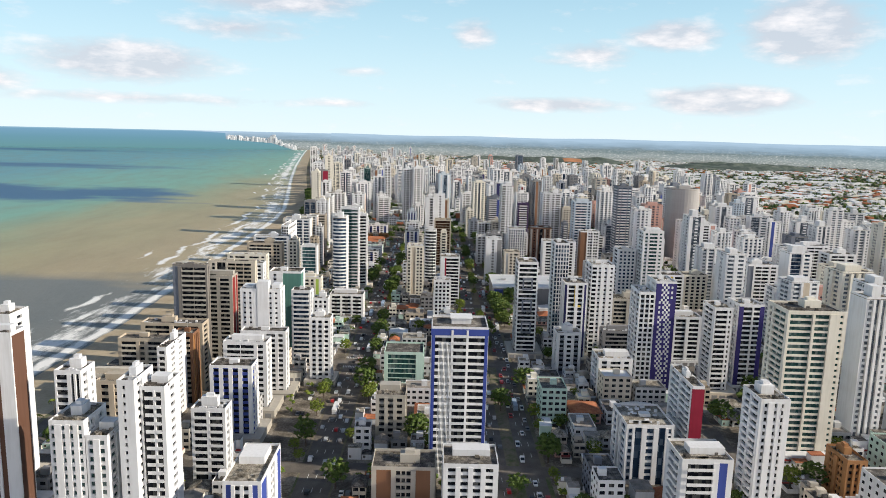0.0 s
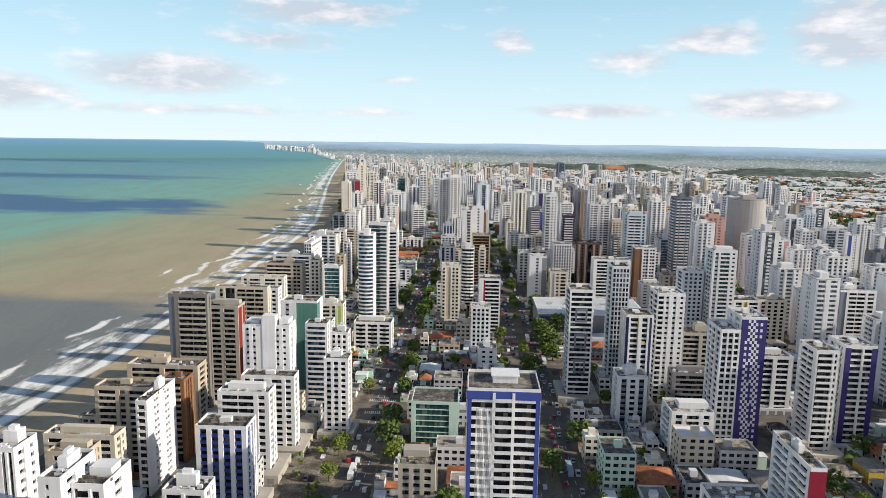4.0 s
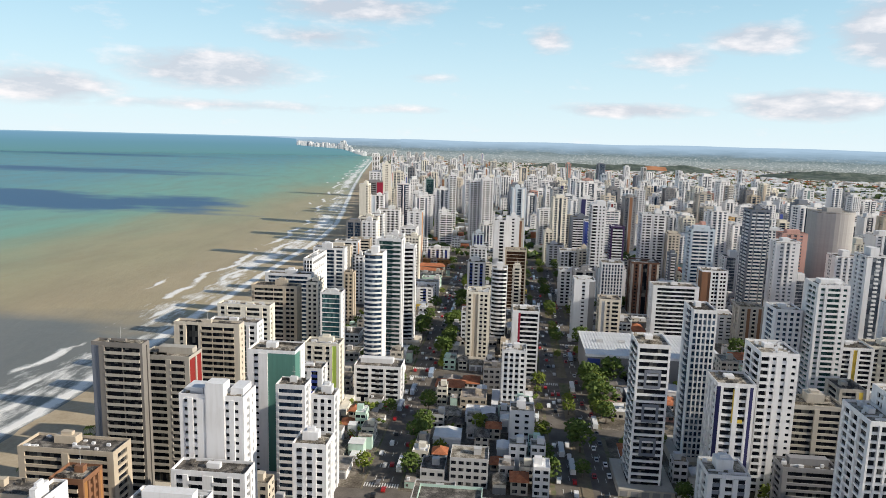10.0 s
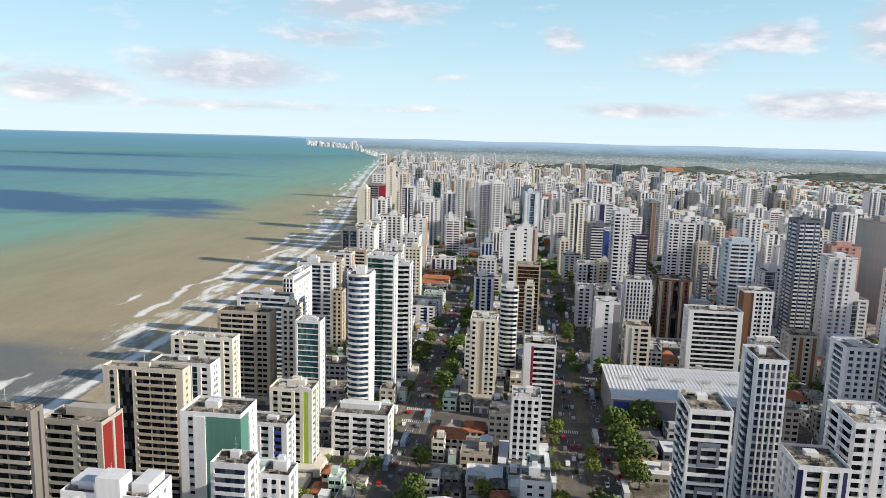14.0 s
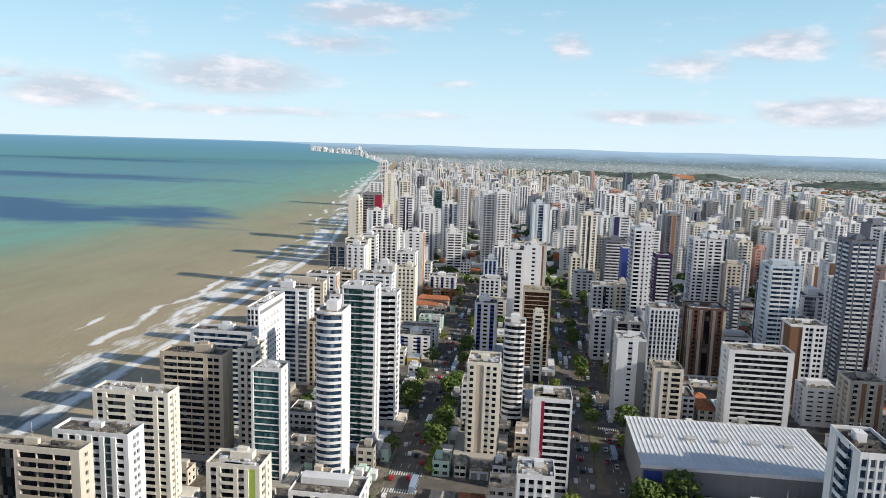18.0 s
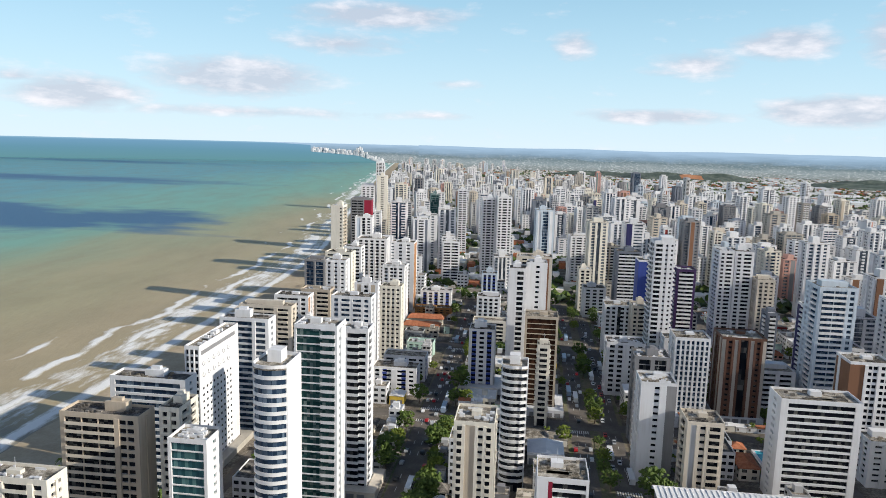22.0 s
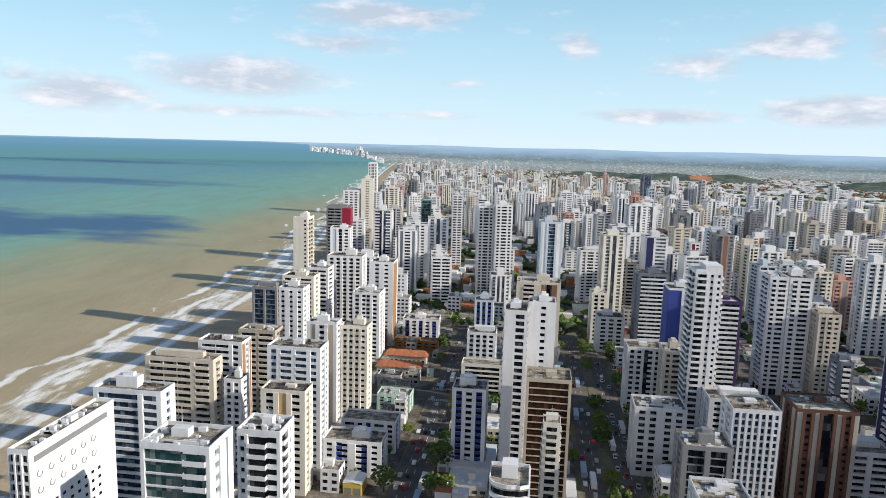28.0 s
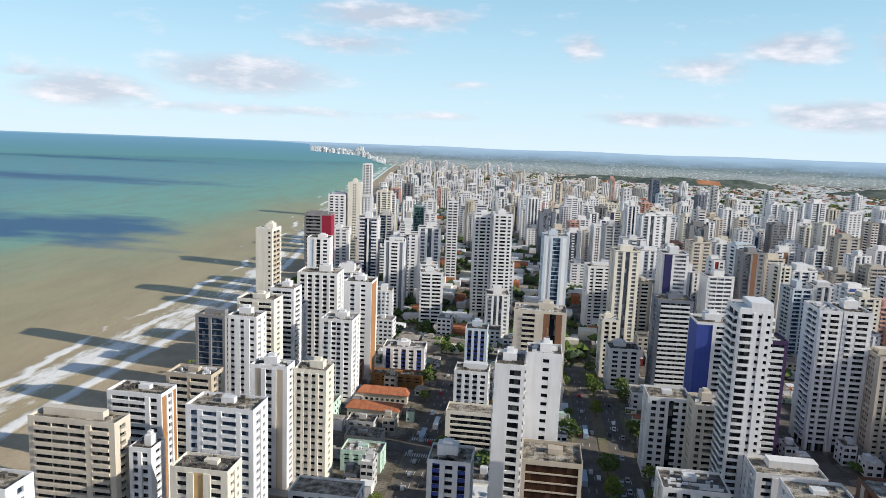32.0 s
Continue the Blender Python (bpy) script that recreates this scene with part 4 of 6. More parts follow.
tw(-114.4, -97.3, 964, 60.9, 18, "##v##v##", "aaa#", "white", "orange", label="tall white slab with orange brick side")
tw(-112.6, -100.2, 950, 13, 12, "#w#w#", "#w#w#", "brown", label="dark red-brown brick low block with flat roof", name="apartment_block")
tw(-126.8, -109.6, 1125, 63.7, 18, "#a#bb#a#", "#b#", "white", "slate", label="white tower with dark vertical bays")
tw(-158.8, -149.7, 1187, 55.6, 16, "#gg#gg#", "#w#", "lblue", glass="glass_blue", label="blue-grey glass tower near the beach")
tw(-132.7, -120.9, 1288, 78.5, 18, "#gggggg#", "#gg#", "teal", glass="glass_green", label="dark green glass office tower")
tw(-90.9, -72.8, 1097, 44.3, 18, "#bbb#bbb#", "#w#w#", "white", label="white tower with two balcony bays")
tw(-94.0, -67.0, 985, 15.5, 16, "#p#w#p#w#p#", "#w#w#", "white", "blue", label="white and blue mid-rise block", name="apartment_block")
tw(-81.0, -62.7, 845, 9, 12, "#w#w#w#w#", "#w#w#", "mint", "grey", det=2, label="low pale green block with small windows", name="apartment_block", roof="flat")
tw(-85.3, -67.8, 866, 6.5, 12, "#w#w#w#", "#w#", "stone", label="low stone-grey block with a stained flat roof", name="apartment_block", roof="flat")
tw(-90.0, -75.7, 886, 5.5, 10, "#w#w#w#", "#w#", "grey", label="low grey block with flat roof clutter", name="apartment_block", roof="flat")
tw(-94.3, -63.0, 957, 7, 10, "#w#w#w#w#w#w#", "#w#", "umber", "brown", label="long low orange-brown brick block", name="apartment_block", roof="flat")
for ys_ in (911, 935):
    g = Geo().box(-14, 14, -5, 5, 0, 5.2)
    for k in range(9):
        g.box(-13 + 3 * k, -11.4 + 3 * k, -5.05, -4.95, 1.0, 2.4, 1)
    school = part("school_block", g, ("paint_beige", "glass_dark"))
    school.location = (-81, ys_, 0.16)
    TAKEN.append((-97, -65, ys_ - 7, ys_ + 7))
    part("roof", Geo().face(((-15, -6, 5.2), (15, -6, 5.2), (12, 0, 8), (-12, 0, 8))).face(((15, 6, 5.2), (-15, 6, 5.2), (-12, 0, 8), (12, 0, 8)))
         .face(((15, -6, 5.2), (15, 6, 5.2), (12, 0, 8))).face(((-15, 6, 5.2), (-15, -6, 5.2), (-12, 0, 8))).box(-15, 15, -6, 6, 5.0, 5.19), "roof_tile", school, "terracotta tiled hip roof")
    tagged(school, "long low beige school block under a terracotta roof", "school")
tw(-88.0, -61.6, 769, 15.5, 14, "#w#pw##wp#w#", "#p#w#p#", "white", "blue", det=2, label="white and blue mid-rise block with mossy roof", name="apartment_block")
tw(-86.5, -60.3, 794, 15, 13, "#rr#r#p#rr#r#", "#p#p#", "white", "blue", label="low white and blue block with dark roof", name="apartment_block", roof="none")

tw(-161.6, -136.8, 352, 39.0, 10, "#bbb#w#bbb#", "#w#w#", "tan", "tan", "beige", label="tan beachfront block with deep balconies")
tw(-203.0, -189.4, 1284, 100.5, 16, "##v##", "#b#", "cream", "tan", "tan", label="very tall slim cream tower near the beach")
tw(-327.0, -309.0, 1824, 101, 20, "#b#bb#b#", "#v#", "white", label="very tall white twin tower by the far beach")
tw(-223.7, -205.0, 1280, 87.5, 18, "#b#v#b#", "#v#", "white", label="tall white slab tower near the far beach")
tw(-95.1, -83.3, 1277, 86.7, 18, "#bb#bb#", "#v#", "lgrey", label="tall pale tower with balcony columns")

# garden pool beside the broad white slab
pool_rim = Geo()
for bx in ((-5, 5, -10, -8.8), (-5, 5, 8.8, 10), (-5, -3.8, -8.8, 8.8), (3.8, 5, -8.8, 8.8)):
    pool_rim.box(*bx, 0, 1.1)
basin = part("swimming_pool", pool_rim, "paint_lgrey")
basin.location = (118.5, 716, 0.16)
part("water", Geo().box(-3.8, 3.8, -8.8, 8.8, 0, 0.9), "pool_water", basin, "pale blue pool water")
tagged(basin, "rectangular garden pool with pale blue water", "swimming pool")
TAKEN.append((112, 125, 704, 728))

# between the avenues
blue = tw(0.8, 24.4, 286, 67.4, 19, "arrrrr#bbbb#rrrrra", "a#w#w#w#a", "white", "blue", "lgrey", det=2, label="white tower with royal blue corners and wide balconies", roof="none")
part("fascia", Geo().box(-12.2, 12.2, -9.75, -9.52, 64.6, 67.4), "paint_blue", blue, "royal blue roof band")
part("penthouse", Geo().box(-3.5, 5, -1.5, 6, 67.4, 69.8).box(-4, 5.5, -2, 6.5, 69.8, 70.1), "paint_white", blue)
g = Geo()
for k in range(10):
    for r in range(12):
        x0, x1, z0, z1 = -9 + 0.52 * k, -9 + 0.52 * (k + 1), 5 * r + 2, 5 * r + 7
        o = lambda x, z: -11.2 - 0.25 * math.sin(x * 3 + z * 0.2)
        g.face(((x0, o(x0, z0), z0), (x1, o(x1, z0), z0), (x1, o(x1, z1), z1), (x0, o(x0, z1), z1)))
part("safety_net", g, "net", blue, "translucent white safety net")
tw(-26.3, -4.0, 385, 23.8, 20, "#ggggg##", "#w#w#", "mint", glass="glass_green", det=1, label="pale green shop block with glass front", name="shop_block", roof="none", base=3.5)
tw(-25.6, -11.2, 321, 23.1, 16, "#w#w#w#", "#w#w#", "stone", label="dark stone low office block", name="office_block")
tw(5.9, 17.6, 495, 17.3, 12, "##v##v##", "#w#w#", "lgrey", det=2, label="grey narrow mid-rise block with small windows")
tw(-23.9, -9.0, 623, 46.2, 18, "#b#aa#v#b#", "#|#bb#|#", "cream", "tan", det=2, label="cream narrow tower with stained roof", roof="flat")
ring(-8.9, 2.2, 664, 54.7, 14, [(-1, 1), (-1, -0.4), *arc(180, 290, 8, 1.0, 0.6, 0, -0.4), (0.55, -1), (1, -0.8), (1, 1)], "white", "glass_dark", 1.0, label="white rounded tower with curved balcony bands", side=((1, 0.8),))
tw(6.3, 22.6, 592, 42.6, 16, "####arrrrrrrr#", "#w#w#", "white", "crimson", det=2, label="white tower with a crimson vertical strip and dark window bands", roof="flat")
tw(1.1, 14.3, 543, 32.4, 14, "#w#w#w#w#", "#w#w#", "white", "blue", det=2, label="white mid-rise block with small windows", name="apartment_block")
tw(-0.1, 17.9, 757, 53.8, 15, "#ggggggggg#", "#ggggg#", "tan", "brown", "dbrown", "glass_brown", 1, label="dark brown office tower with bronze window bands", name="office_tower", roof="flat")
tw(-10.6, -0.9, 777, 76.3, 16, "####rr#", "#b#v##", "white", det=2, label="tall white slab tower with thin window lines")
tw(-0.7, 11.0, 783, 79.1, 12, "####v###", "#v#v#", "white", det=2, label="tall white tower with rows of tiny windows", rot=0)
tw(-9.3, 18.4, 923, 60.1, 18, "##bb##a|a#", "#v#", "beige", "brown", label="beige tower with brown vertical balcony bay and green roof tank")
tw(-54.2, -39.3, 1143, 86.9, 20, "#b#bb#b#", "#v#", "white", label="tall white twin tower with narrow balconies")
tw(-37.1, -21.3, 1131, 90.0, 20, "#b#bb#b#", "#v#", "white", label="tall white tower with narrow balcony columns")
tw(-33.0, -17.6, 786, 36.9, 14, "#p#w#p#", "#w#w#", "white", "blue", det=2, label="white mid-rise with two blue strips", name="apartment_block")
tw(-38.3, -25.4, 957, 38.9, 14, "#p#p#p#", "#w#", "lblue", "blue", label="pale blue mid-rise block with blue strips", name="apartment_block")
tw(-37.6, -20.0, 901, 31.4, 14, "#w#w#w#w#", "#w#w#", "lgrey", label="pale grey mid-rise block with flat roof", name="apartment_block")
tw(-38.2, -13.8, 877, 19.0, 12, "#rrrrrr#", "#rr#", "cream", label="low cream block with window bands", name="apartment_block", roof="none")
tw(7.0, 13.5, 738, 43.5, 8, "#bb#", "#b#", "cream", det=2, label="very slender cream tower with balconies")
tw(4.4, 21.4, 1037, 86.2, 18, "#a#gg#a#", "#v#", "lblue", "white", "", "glass_blue", label="blue glass tower with white corners")
tw(6.3, 27.7, 254, 21.9, 18, "#w#w#w#w#", "#w#w#", "lgrey", label="low grey block with rounded roof edge", name="apartment_block")
tw(-21.9, 3.4, 260, 17.2, 16, "#aa#ww#aa#", "#w#w#", "stone", "brown", label="low stone block with brown panels", name="apartment_block")

# inland side
framed = tw(57.0, 70.3, 459, 64.0, 18, "#rrrrrrrrrr#", "#bbb|bbb#", "white", "slate", "lgrey", det=2, label="white tower with dark framed balcony panels", roof="flat")
for z in (16, 31, 46):
    g = Geo()
    for bx in ((-3.4, 3.4, z, z + 1.2), (-3.4, 3.4, z + 6.8, z + 8), (-3.4, -2.4, z + 1.2, z + 6.8), (2.4, 3.4, z + 1.2, z + 6.8)):
        g.box(bx[0], bx[1], -9.5, -9.02, bx[2], bx[3])
    part("square_frame", g, "paint_slate", framed, "dark square frame")
tw(85.9, 96.3, 488, 72.8, 18, "#qq#qq#qq#qq#qq#", "##|bb|##", "white", det=2, glass="glass_blue", label="tall white tower with a regular grid of square windows", roof="flat")
striped = tw(86.7, 101.7, 448, 52.9, 16, "a#rrr##rr#a#", "#w#w#w#", "white", "navy", det=2, label="white tower with navy and yellow stripes", roof="flat")
part("yellow_strip", Geo().box(-1.2, 0.3, -8.3, -8.02, 37.5, 51.5).box(0.3, 3.2, -8.3, -8.02, 37.5, 38.9), "paint_yellow", striped, "yellow painted hook")
tw(105.9, 121.1, 458, 63.4, 20, "bb#v##v##v#", "#bbb#bbb#", "white", "dgrey", "lgrey", det=2, label="white tower with grey balcony fronts", roof="flat")
tw(122.5, 131.8, 403, 58, 20, "#rr#rr#rr#", "#rr#bb#rr#", "white", det=2, label="white tower wing with dark window bands", roof="flat")
tw(131.9, 143.9, 403, 64.5, 20, "aaxxxxxxxxaa", "#w#w#", "white", "indigo", det=1, label="tower wing with indigo and white chequered facade", roof="flat")
tw(163.0, 173.6, 392, 52.2, 18, "#bbbbb#w#", "#bbb#", "white", det=1, label="white tower with long balcony bands")
tw(181.7, 196.5, 402, 52, 18, "aarrrr#rrraa", "#w#w#", "white", "indigo", label="white and indigo tower with window bands")
tw(164.3, 191.2, 313, 70.9, 20, "#rrrrrr#rrrr####v#", "#bbbb#b#", "cream", det=1, glass="glass_green", label="large cream tower with green-tinted glass balconies")
tw(127.2, 138.6, 255, 50.3, 16, "##w###w##b###", "#bb#bb#", "white", label="white tower with dark square windows")
tw(114.2, 119.5, 290, 42, 30, "aaaa", "#bbbb#bbbb#", "white", "crimson", label="white tower with a crimson corner strip")
tw(85.0, 105.5, 284, 26.5, 24, "#r#||##rr##||#r#", "#rr#|#rr#", "white", "slate", glass="glass_blue", label="white low block with tall dark bays", name="apartment_block", roof="flat")
tw(94.0, 113.0, 242, 31.5, 18, "#bbb#a#", "#bb#", "white", "blue", label="white block with blue roof edge")
tw(172.3, 180.8, 269, 19.2, 16, "#w#w#w#", "#w#w#", "orange", label="brick-orange low block with flat roof", name="apartment_block")
tw(78.6, 94.0, 423, 26.1, 15, "#p#w#p#", "#w#w#", "lgrey", "slate", det=2, label="grey narrow mid-rise block with small windows", name="apartment_block")
tw(96.1, 115.7, 385, 22.7, 18, "#w#bb#w#", "#bb#", "white", "slate", label="white mid-rise with blue-grey glass", name="apartment_block")
tw(106.0, 137.8, 672, 46.0, 15, "##rrrrrrrrrrrr##", "##v##", "white", det=2, label="broad white slab with dark window bands", roof="flat")
tw(51.5, 66.7, 683, 45.6, 16, "####v##aa", "#b#w#w#b#", "lgrey", "dgrey", label="pale grey tower with blank front and dark strip", det=2, roof="flat")
tw(68.4, 83.3, 667, 35.3, 15, "#a#v#bb#", "#b#", "beige", "grey", det=2, label="beige tower with narrow balconies", roof="flat")
crown = tw(78.5, 91.0, 831, 88.2, 18, "#bbb##v##v#", "#BBBBBB#", "white", det=2, label="very tall white tower with stepped crown and balconies", roof="none")
part("crown", Geo().box(-6.0, 6.0, -8.9, 0, 88.1, 89.7).box(-2, 6.0, -8.9, 4, 89.7, 91.7), "paint_white", crown)
tw(200.0, 215.5, 767, 93.7, 20, "#bb#bbbb#bb#", "#bb#b#", "slate", "white", "lgrey", "glass_blue", 1, label="tall blue-grey tower with white balcony frames")
ring(289.0, 323.5, 847, 86.6, 30, [(-1, 1), (-1, -0.3), *arc(180, 360, 14, 1.0, 0.7, 0, -0.3), (1, 1)], "ash", "paint_ash", 2.8, label="massive grey rounded tower clad in scaffolding net", proud=0.15)
tw(152.7, 171.8, 764, 76.4, 20, "#bbbbb#w#", "#bb#v#", "lblue", "white", "white", "glass_blue", 1, label="tall pale blue tower with white balcony lines")
tw(140.6, 151.4, 917, 72, 22, "#b#bb#", "#bbb##", "white", det=1, label="white twin tower with striped balconies")
tw(151.8, 165.3, 917, 72, 22, "#b#bb#", "#bbb##", "white", det=1, label="white twin tower with striped balcony lines")
tw(151.8, 171.3, 719, 50.0, 16, "aaa#ww#ww#", "aaa#a", "white", "brown", label="brown brick and white tower with yellow roof boxes", roof="flat", det=2)
tw(73.2, 93.9, 978, 59.3, 18, "#bbbbbb#", "#w##", "slate", "white", "lgrey", label="dark blue tower with white balcony bands")
tw(81.7, 100.6, 911, 63.2, 18, "aaa#bbb#", "aaaa", "white", "blue", label="white tower with royal blue tiled corner")
tw(81.2, 99.6, 762, 45.4, 18, "#q#q#q#q#q#q#q#", "#w#w#", "lgrey", label="light grey mid-rise with square windows", det=2, name="apartment_block", roof="flat", glass="glass_blue")
tw(106.1, 128.9, 764, 46.5, 20, "a#v#a#||#a#v#a", "#a#w#a#", "dbrown", "stone", label="dark brown tower with pale grey strips", roof="flat")
tw(54.1, 72.8, 868, 37.6, 16, "#w#w#|w#w#", "#w#", "lgrey", label="grey stepped tower with small windows", det=1)
tw(48.6, 71.2, 793, 31.8, 16, "#w#w##w#w#", "#w#w#", "lgrey", "slate", label="pale grey mid-rise with dark window columns", det=1, name="apartment_block")
tw(268.8, 294.9, 1112, 51.6, 18, "#w#w#w#w#w#", "#w#w#", "gold", "gold", label="golden-brown tower with many windows")
tw(54.7, 71.6, 724, 44.7, 15, "#gg#gg#", "#w#w#", "dgrey", label="dark grey glass mid-rise with flat roof")
tw(70.2, 82.6, 850, 41.8, 16, "#w#bb#w#", "#w#", "beige", label="beige mid-rise tower with balconies")
tw(131.1, 150.2, 777, 25.2, 18, "#bb#bb#", "#w#w#", "white", label="white mid-rise with dark balconies", name="apartment_block")
tw(106.5, 119.9, 895, 60.4, 16, "#bbbb#", "#b#b#", "purple", "white", "lgrey", label="dark plum tower with white balcony bands")
banded = tw(165.4, 178.0, 811, 55.4, 16, "aaaa##v###", "aabbaa", "white", "navy", label="white and navy tower with orange bands", roof="flat")
for z in (34, 37, 40, 43):
    part("orange_band", Geo().box(-7.7, -1.3, -8.5, -8.02, z, z + 1.5), "paint_orange", banded)
tw(158.4, 173.3, 1142, 73.4, 18, "#bbbbb#", "#b#", "lblue", "white", "white", label="pale blue-white tower with balcony lines")
tw(132.8, 141.0, 1104, 66.2, 16, "#aa#bb#", "#b#", "white", "red", label="white tower with a red strip")
tw(183.7, 191.8, 1112, 63.5, 16, "#w#bb#", "#b#", "cream", "brown", label="cream tower with brown balconies")
tw(58.8, 82.6, 1323, 63.1, 18, "#w#bb#w#", "#w#", "white", label="white apartment tower with stepped top")
tw(118.5, 138.3, 1569, 61.0, 18, "#aa#bb#", "#w#", "cream", "red", label="cream tower with red brick strip")
tw(172.8, 181.8, 1359, 83.0, 18, "#bbbb#", "#b#", "grey", "white", "white", label="tall grey tower with white bands")
tw(169.4, 186.0, 560, 73.0, 18, "#v#bbb#v#", "#bbb##", "white", "lgrey", "white", "glass_green", 1, label="tall white tower with a pale green balcony column")
tw(189.9, 205.0, 667, 32.3, 16, "#v#w#v#", "#w#w#", "lgrey", "dgrey", label="pale grey mid-rise tower with dark window slots")
tw(168.1, 185.1, 677, 32.3, 16, "#b#a#b#a#", "#w#w#", "stone", "brown", "beige", label="brown and beige mid-rise with balcony columns")
tw(153.2, 167.9, 572, 55.7, 18, "#w#w#w#w#", "#rr#", "lgrey", "white", "", "glass_blue", label="light grey tower with rows of square windows")
tw(242.0, 265.3, 528, 53.3, 18, "aa#bbbbb#bb#", "#bb#", "white", "slate", "white", label="white tower with dark balcony bands and slate strip")
tw(334.6, 357.0, 622, 54.9, 18, "#bbbbb#v#", "#bb#", "white", label="white balcony tower beside its twin")
tw(342.7, 366.0, 596, 51.9, 18, "#bbbb#rr#", "#bb#", "white", "tan", label="white twin tower with balcony bands")
tw(271.6, 290.4, 714, 60.6, 18, "#bbbb#aa#", "aaaa", "white", "pink", label="white tower with brick-red side wall")
tw(192.5, 211.2, 577, 34.0, 16, "#rr#a#rrr#", "#rr#", "white", "yellow", label="white banded block with a yellow strip", name="apartment_block")
tw(216.7, 237.2, 592, 31.5, 16, "#b#b#b#b#", "#b#b#", "cream", label="cream block with deep square balconies", name="apartment_block")
tw(165.2, 177.7, 515, 30.5, 16, "#rrr#a#", "#rr#", "stone", "yellow", label="stone-grey mid-rise with a yellow awning strip", name="apartment_block")
tw(110.6, 131.6, 437, 24.3, 10, "#rrrrrr#", "#rr#", "dgrey", label="dark grey office block with ribbon windows", name="office_block")
tw(153.7, 171.3, 696, 20.8, 14, "#v#v#v#", "#w#w#", "white", label="low white block with dark slots behind the hall", name="apartment_block")
tw(178.4, 199.8, 811, 31.7, 16, "#bb#bb#", "#w#", "white", "brown", label="white mid-rise with paired balcony bays")
tw(165.8, 178.3, 906, 53.4, 16, "#v#b#v#", "#w#", "beige", label="beige tower with a central balcony column")
tw(85.7, 110.8, 815, 30.4, 16, "#w#w#w#w#", "#w#w#", "white", label="white mid-rise with stained flat roof", name="apartment_block")
tw(157.0, 163.3, 851, 41.4, 14, "#bb#", "#b#", "slate", "white", "white", label="narrow slate tower with white balconies")
tw(158.3, 177.8, 446, 32.2, 14, "#rr#rr#", "#rr#", "lgrey", label="light grey mid-rise block with window bands", name="apartment_block")
tw(122.6, 145.6, 467, 38.5, 14, "#rrr#rrr#", "#rr#", "stone", "slate", label="stone-grey mid-rise with dark window bands")
tw(369.3, 377.6, 1762, 84.7, 20, "#w#bb#w#", "#b#", "white", label="tall white tower near the wetland")
tw(328.5, 336.6, 1959, 82.8, 18, "#bbb#", "#b#", "grey", label="slim grey apartment tower near wetland")
tw(42.1, 60.8, 1135, 50.8, 18, "#v#bb#v#", "#v#", "white", "brown", label="white tower with brown-grey balcony columns")
tw(65.6, 88.2, 1103, 46.0, 18, "#bb#bb#bb#", "#b#", "beige", "brown", "white", label="beige tower with three balcony bays")
tw(339.9, 348.1, 1406, 62.3, 18, "#v#v#", "#v#", "pink", label="red-brown brick tower with small windows")
tw(368.2, 376.5, 1395, 75.6, 18, "#bb#bb#", "#b#", "stone", "white", "white", label="grey tower with white balcony columns")
tw(260.6, 268.9, 1111, 57.8, 16, "#bbbb#", "#b#", "white", "slate", label="white tower with dark framed balconies")
tw(48.0, 67.0, 985, 25.4, 16, "#w#w#w#", "#w#w#", "lgrey", label="light grey mid-rise block with small windows", name="apartment_block")
tw(44.6, 55.6, 1007, 37.9, 14, "#w#w#", "#w#", "cream", label="cream mid-rise tower with flat roof", name="apartment_block")
tw(504.5, 512.8, 1766, 87.0, 20, "#bb#w#", "#b#", "white", label="tall white tower standing apart by the river")
tw(249.1, 268.2, 2203, 80.6, 22, "#gggg#", "#g#", "slate", glass="glass_blue", label="dark blue glass tower block")

# ---------------- sports hall ----------------
hall = new("exhibition_hall")
hall.location = (93.5, 617, 2.6)
TAKEN.append((50, 138, 588, 646))
g = Geo()
for x0, x1, y0, y1 in ((-41, 41, -25.5, -25.1), (-41, 41, 25.1, 25.5), (-41, -40.6, -25.1, 25.1), (40.6, 41, -25.1, 25.1)):
    g.box(x0, x1, y0, y1, -2.6, 14.8)
part("wall", g, "paint_dgrey", hall)
part("blue_panel", Geo().box(-40.4, -33, -25.75, -25.52, 3, 13.5), "paint_blue", hall, "blue cladding panel")
part("door", Geo().box(-20, -12, -25.7, -25.52, 0, 4.5), "glass_dark", hall)
panel = Geo().box(0, 83 / 42, -26, 26, 15.6, 16.0).box(-0.12, 0.12, -26, 26, 16.002, 16.25).mesh("roof_panel", ("roof_metal",))
for k in range(42):
    part("roof_panel", panel, (), hall, "", (-41.5 + k * 83 / 42, 0, 0))
part("gutter", Geo().box(-42, 42, -26.4, -26.02, 14.8, 16.3), "paint_white", hall)
part("gutter", Geo().box(-42, 42, 26.02, 26.4, 14.8, 16.3), "paint_white", hall)
for k in range(5):
    for yy in (3.0,):
        x = -30 + k * 14
        v = part("roof_vent", Geo().box(x - 2, x + 2, yy - 1.2, yy + 1.2, 16.2, 17.2).box(x - 2.3, x + 2.3, yy - 1.5, yy + 1.5, 17.2, 17.5), "paint_grey", hall)
tagged(hall, "big low hall with white ribbed metal roof and grey walls", "hall")

# ---------------- small buildings on the lots ----------------
rl = random.Random(77)


def free(x0, x1, y0, y1):
    for a, b_, c, e in TAKEN:
        if x0 < b_ and x1 > a and y0 < e and y1 > c:
            return False
    for a, b_, c, e in ROADS:
        if x0 < b_ + 2.5 and x1 > a - 2.5 and y0 < e + 2.5 and y1 > c - 2.5:
            return False
    return True


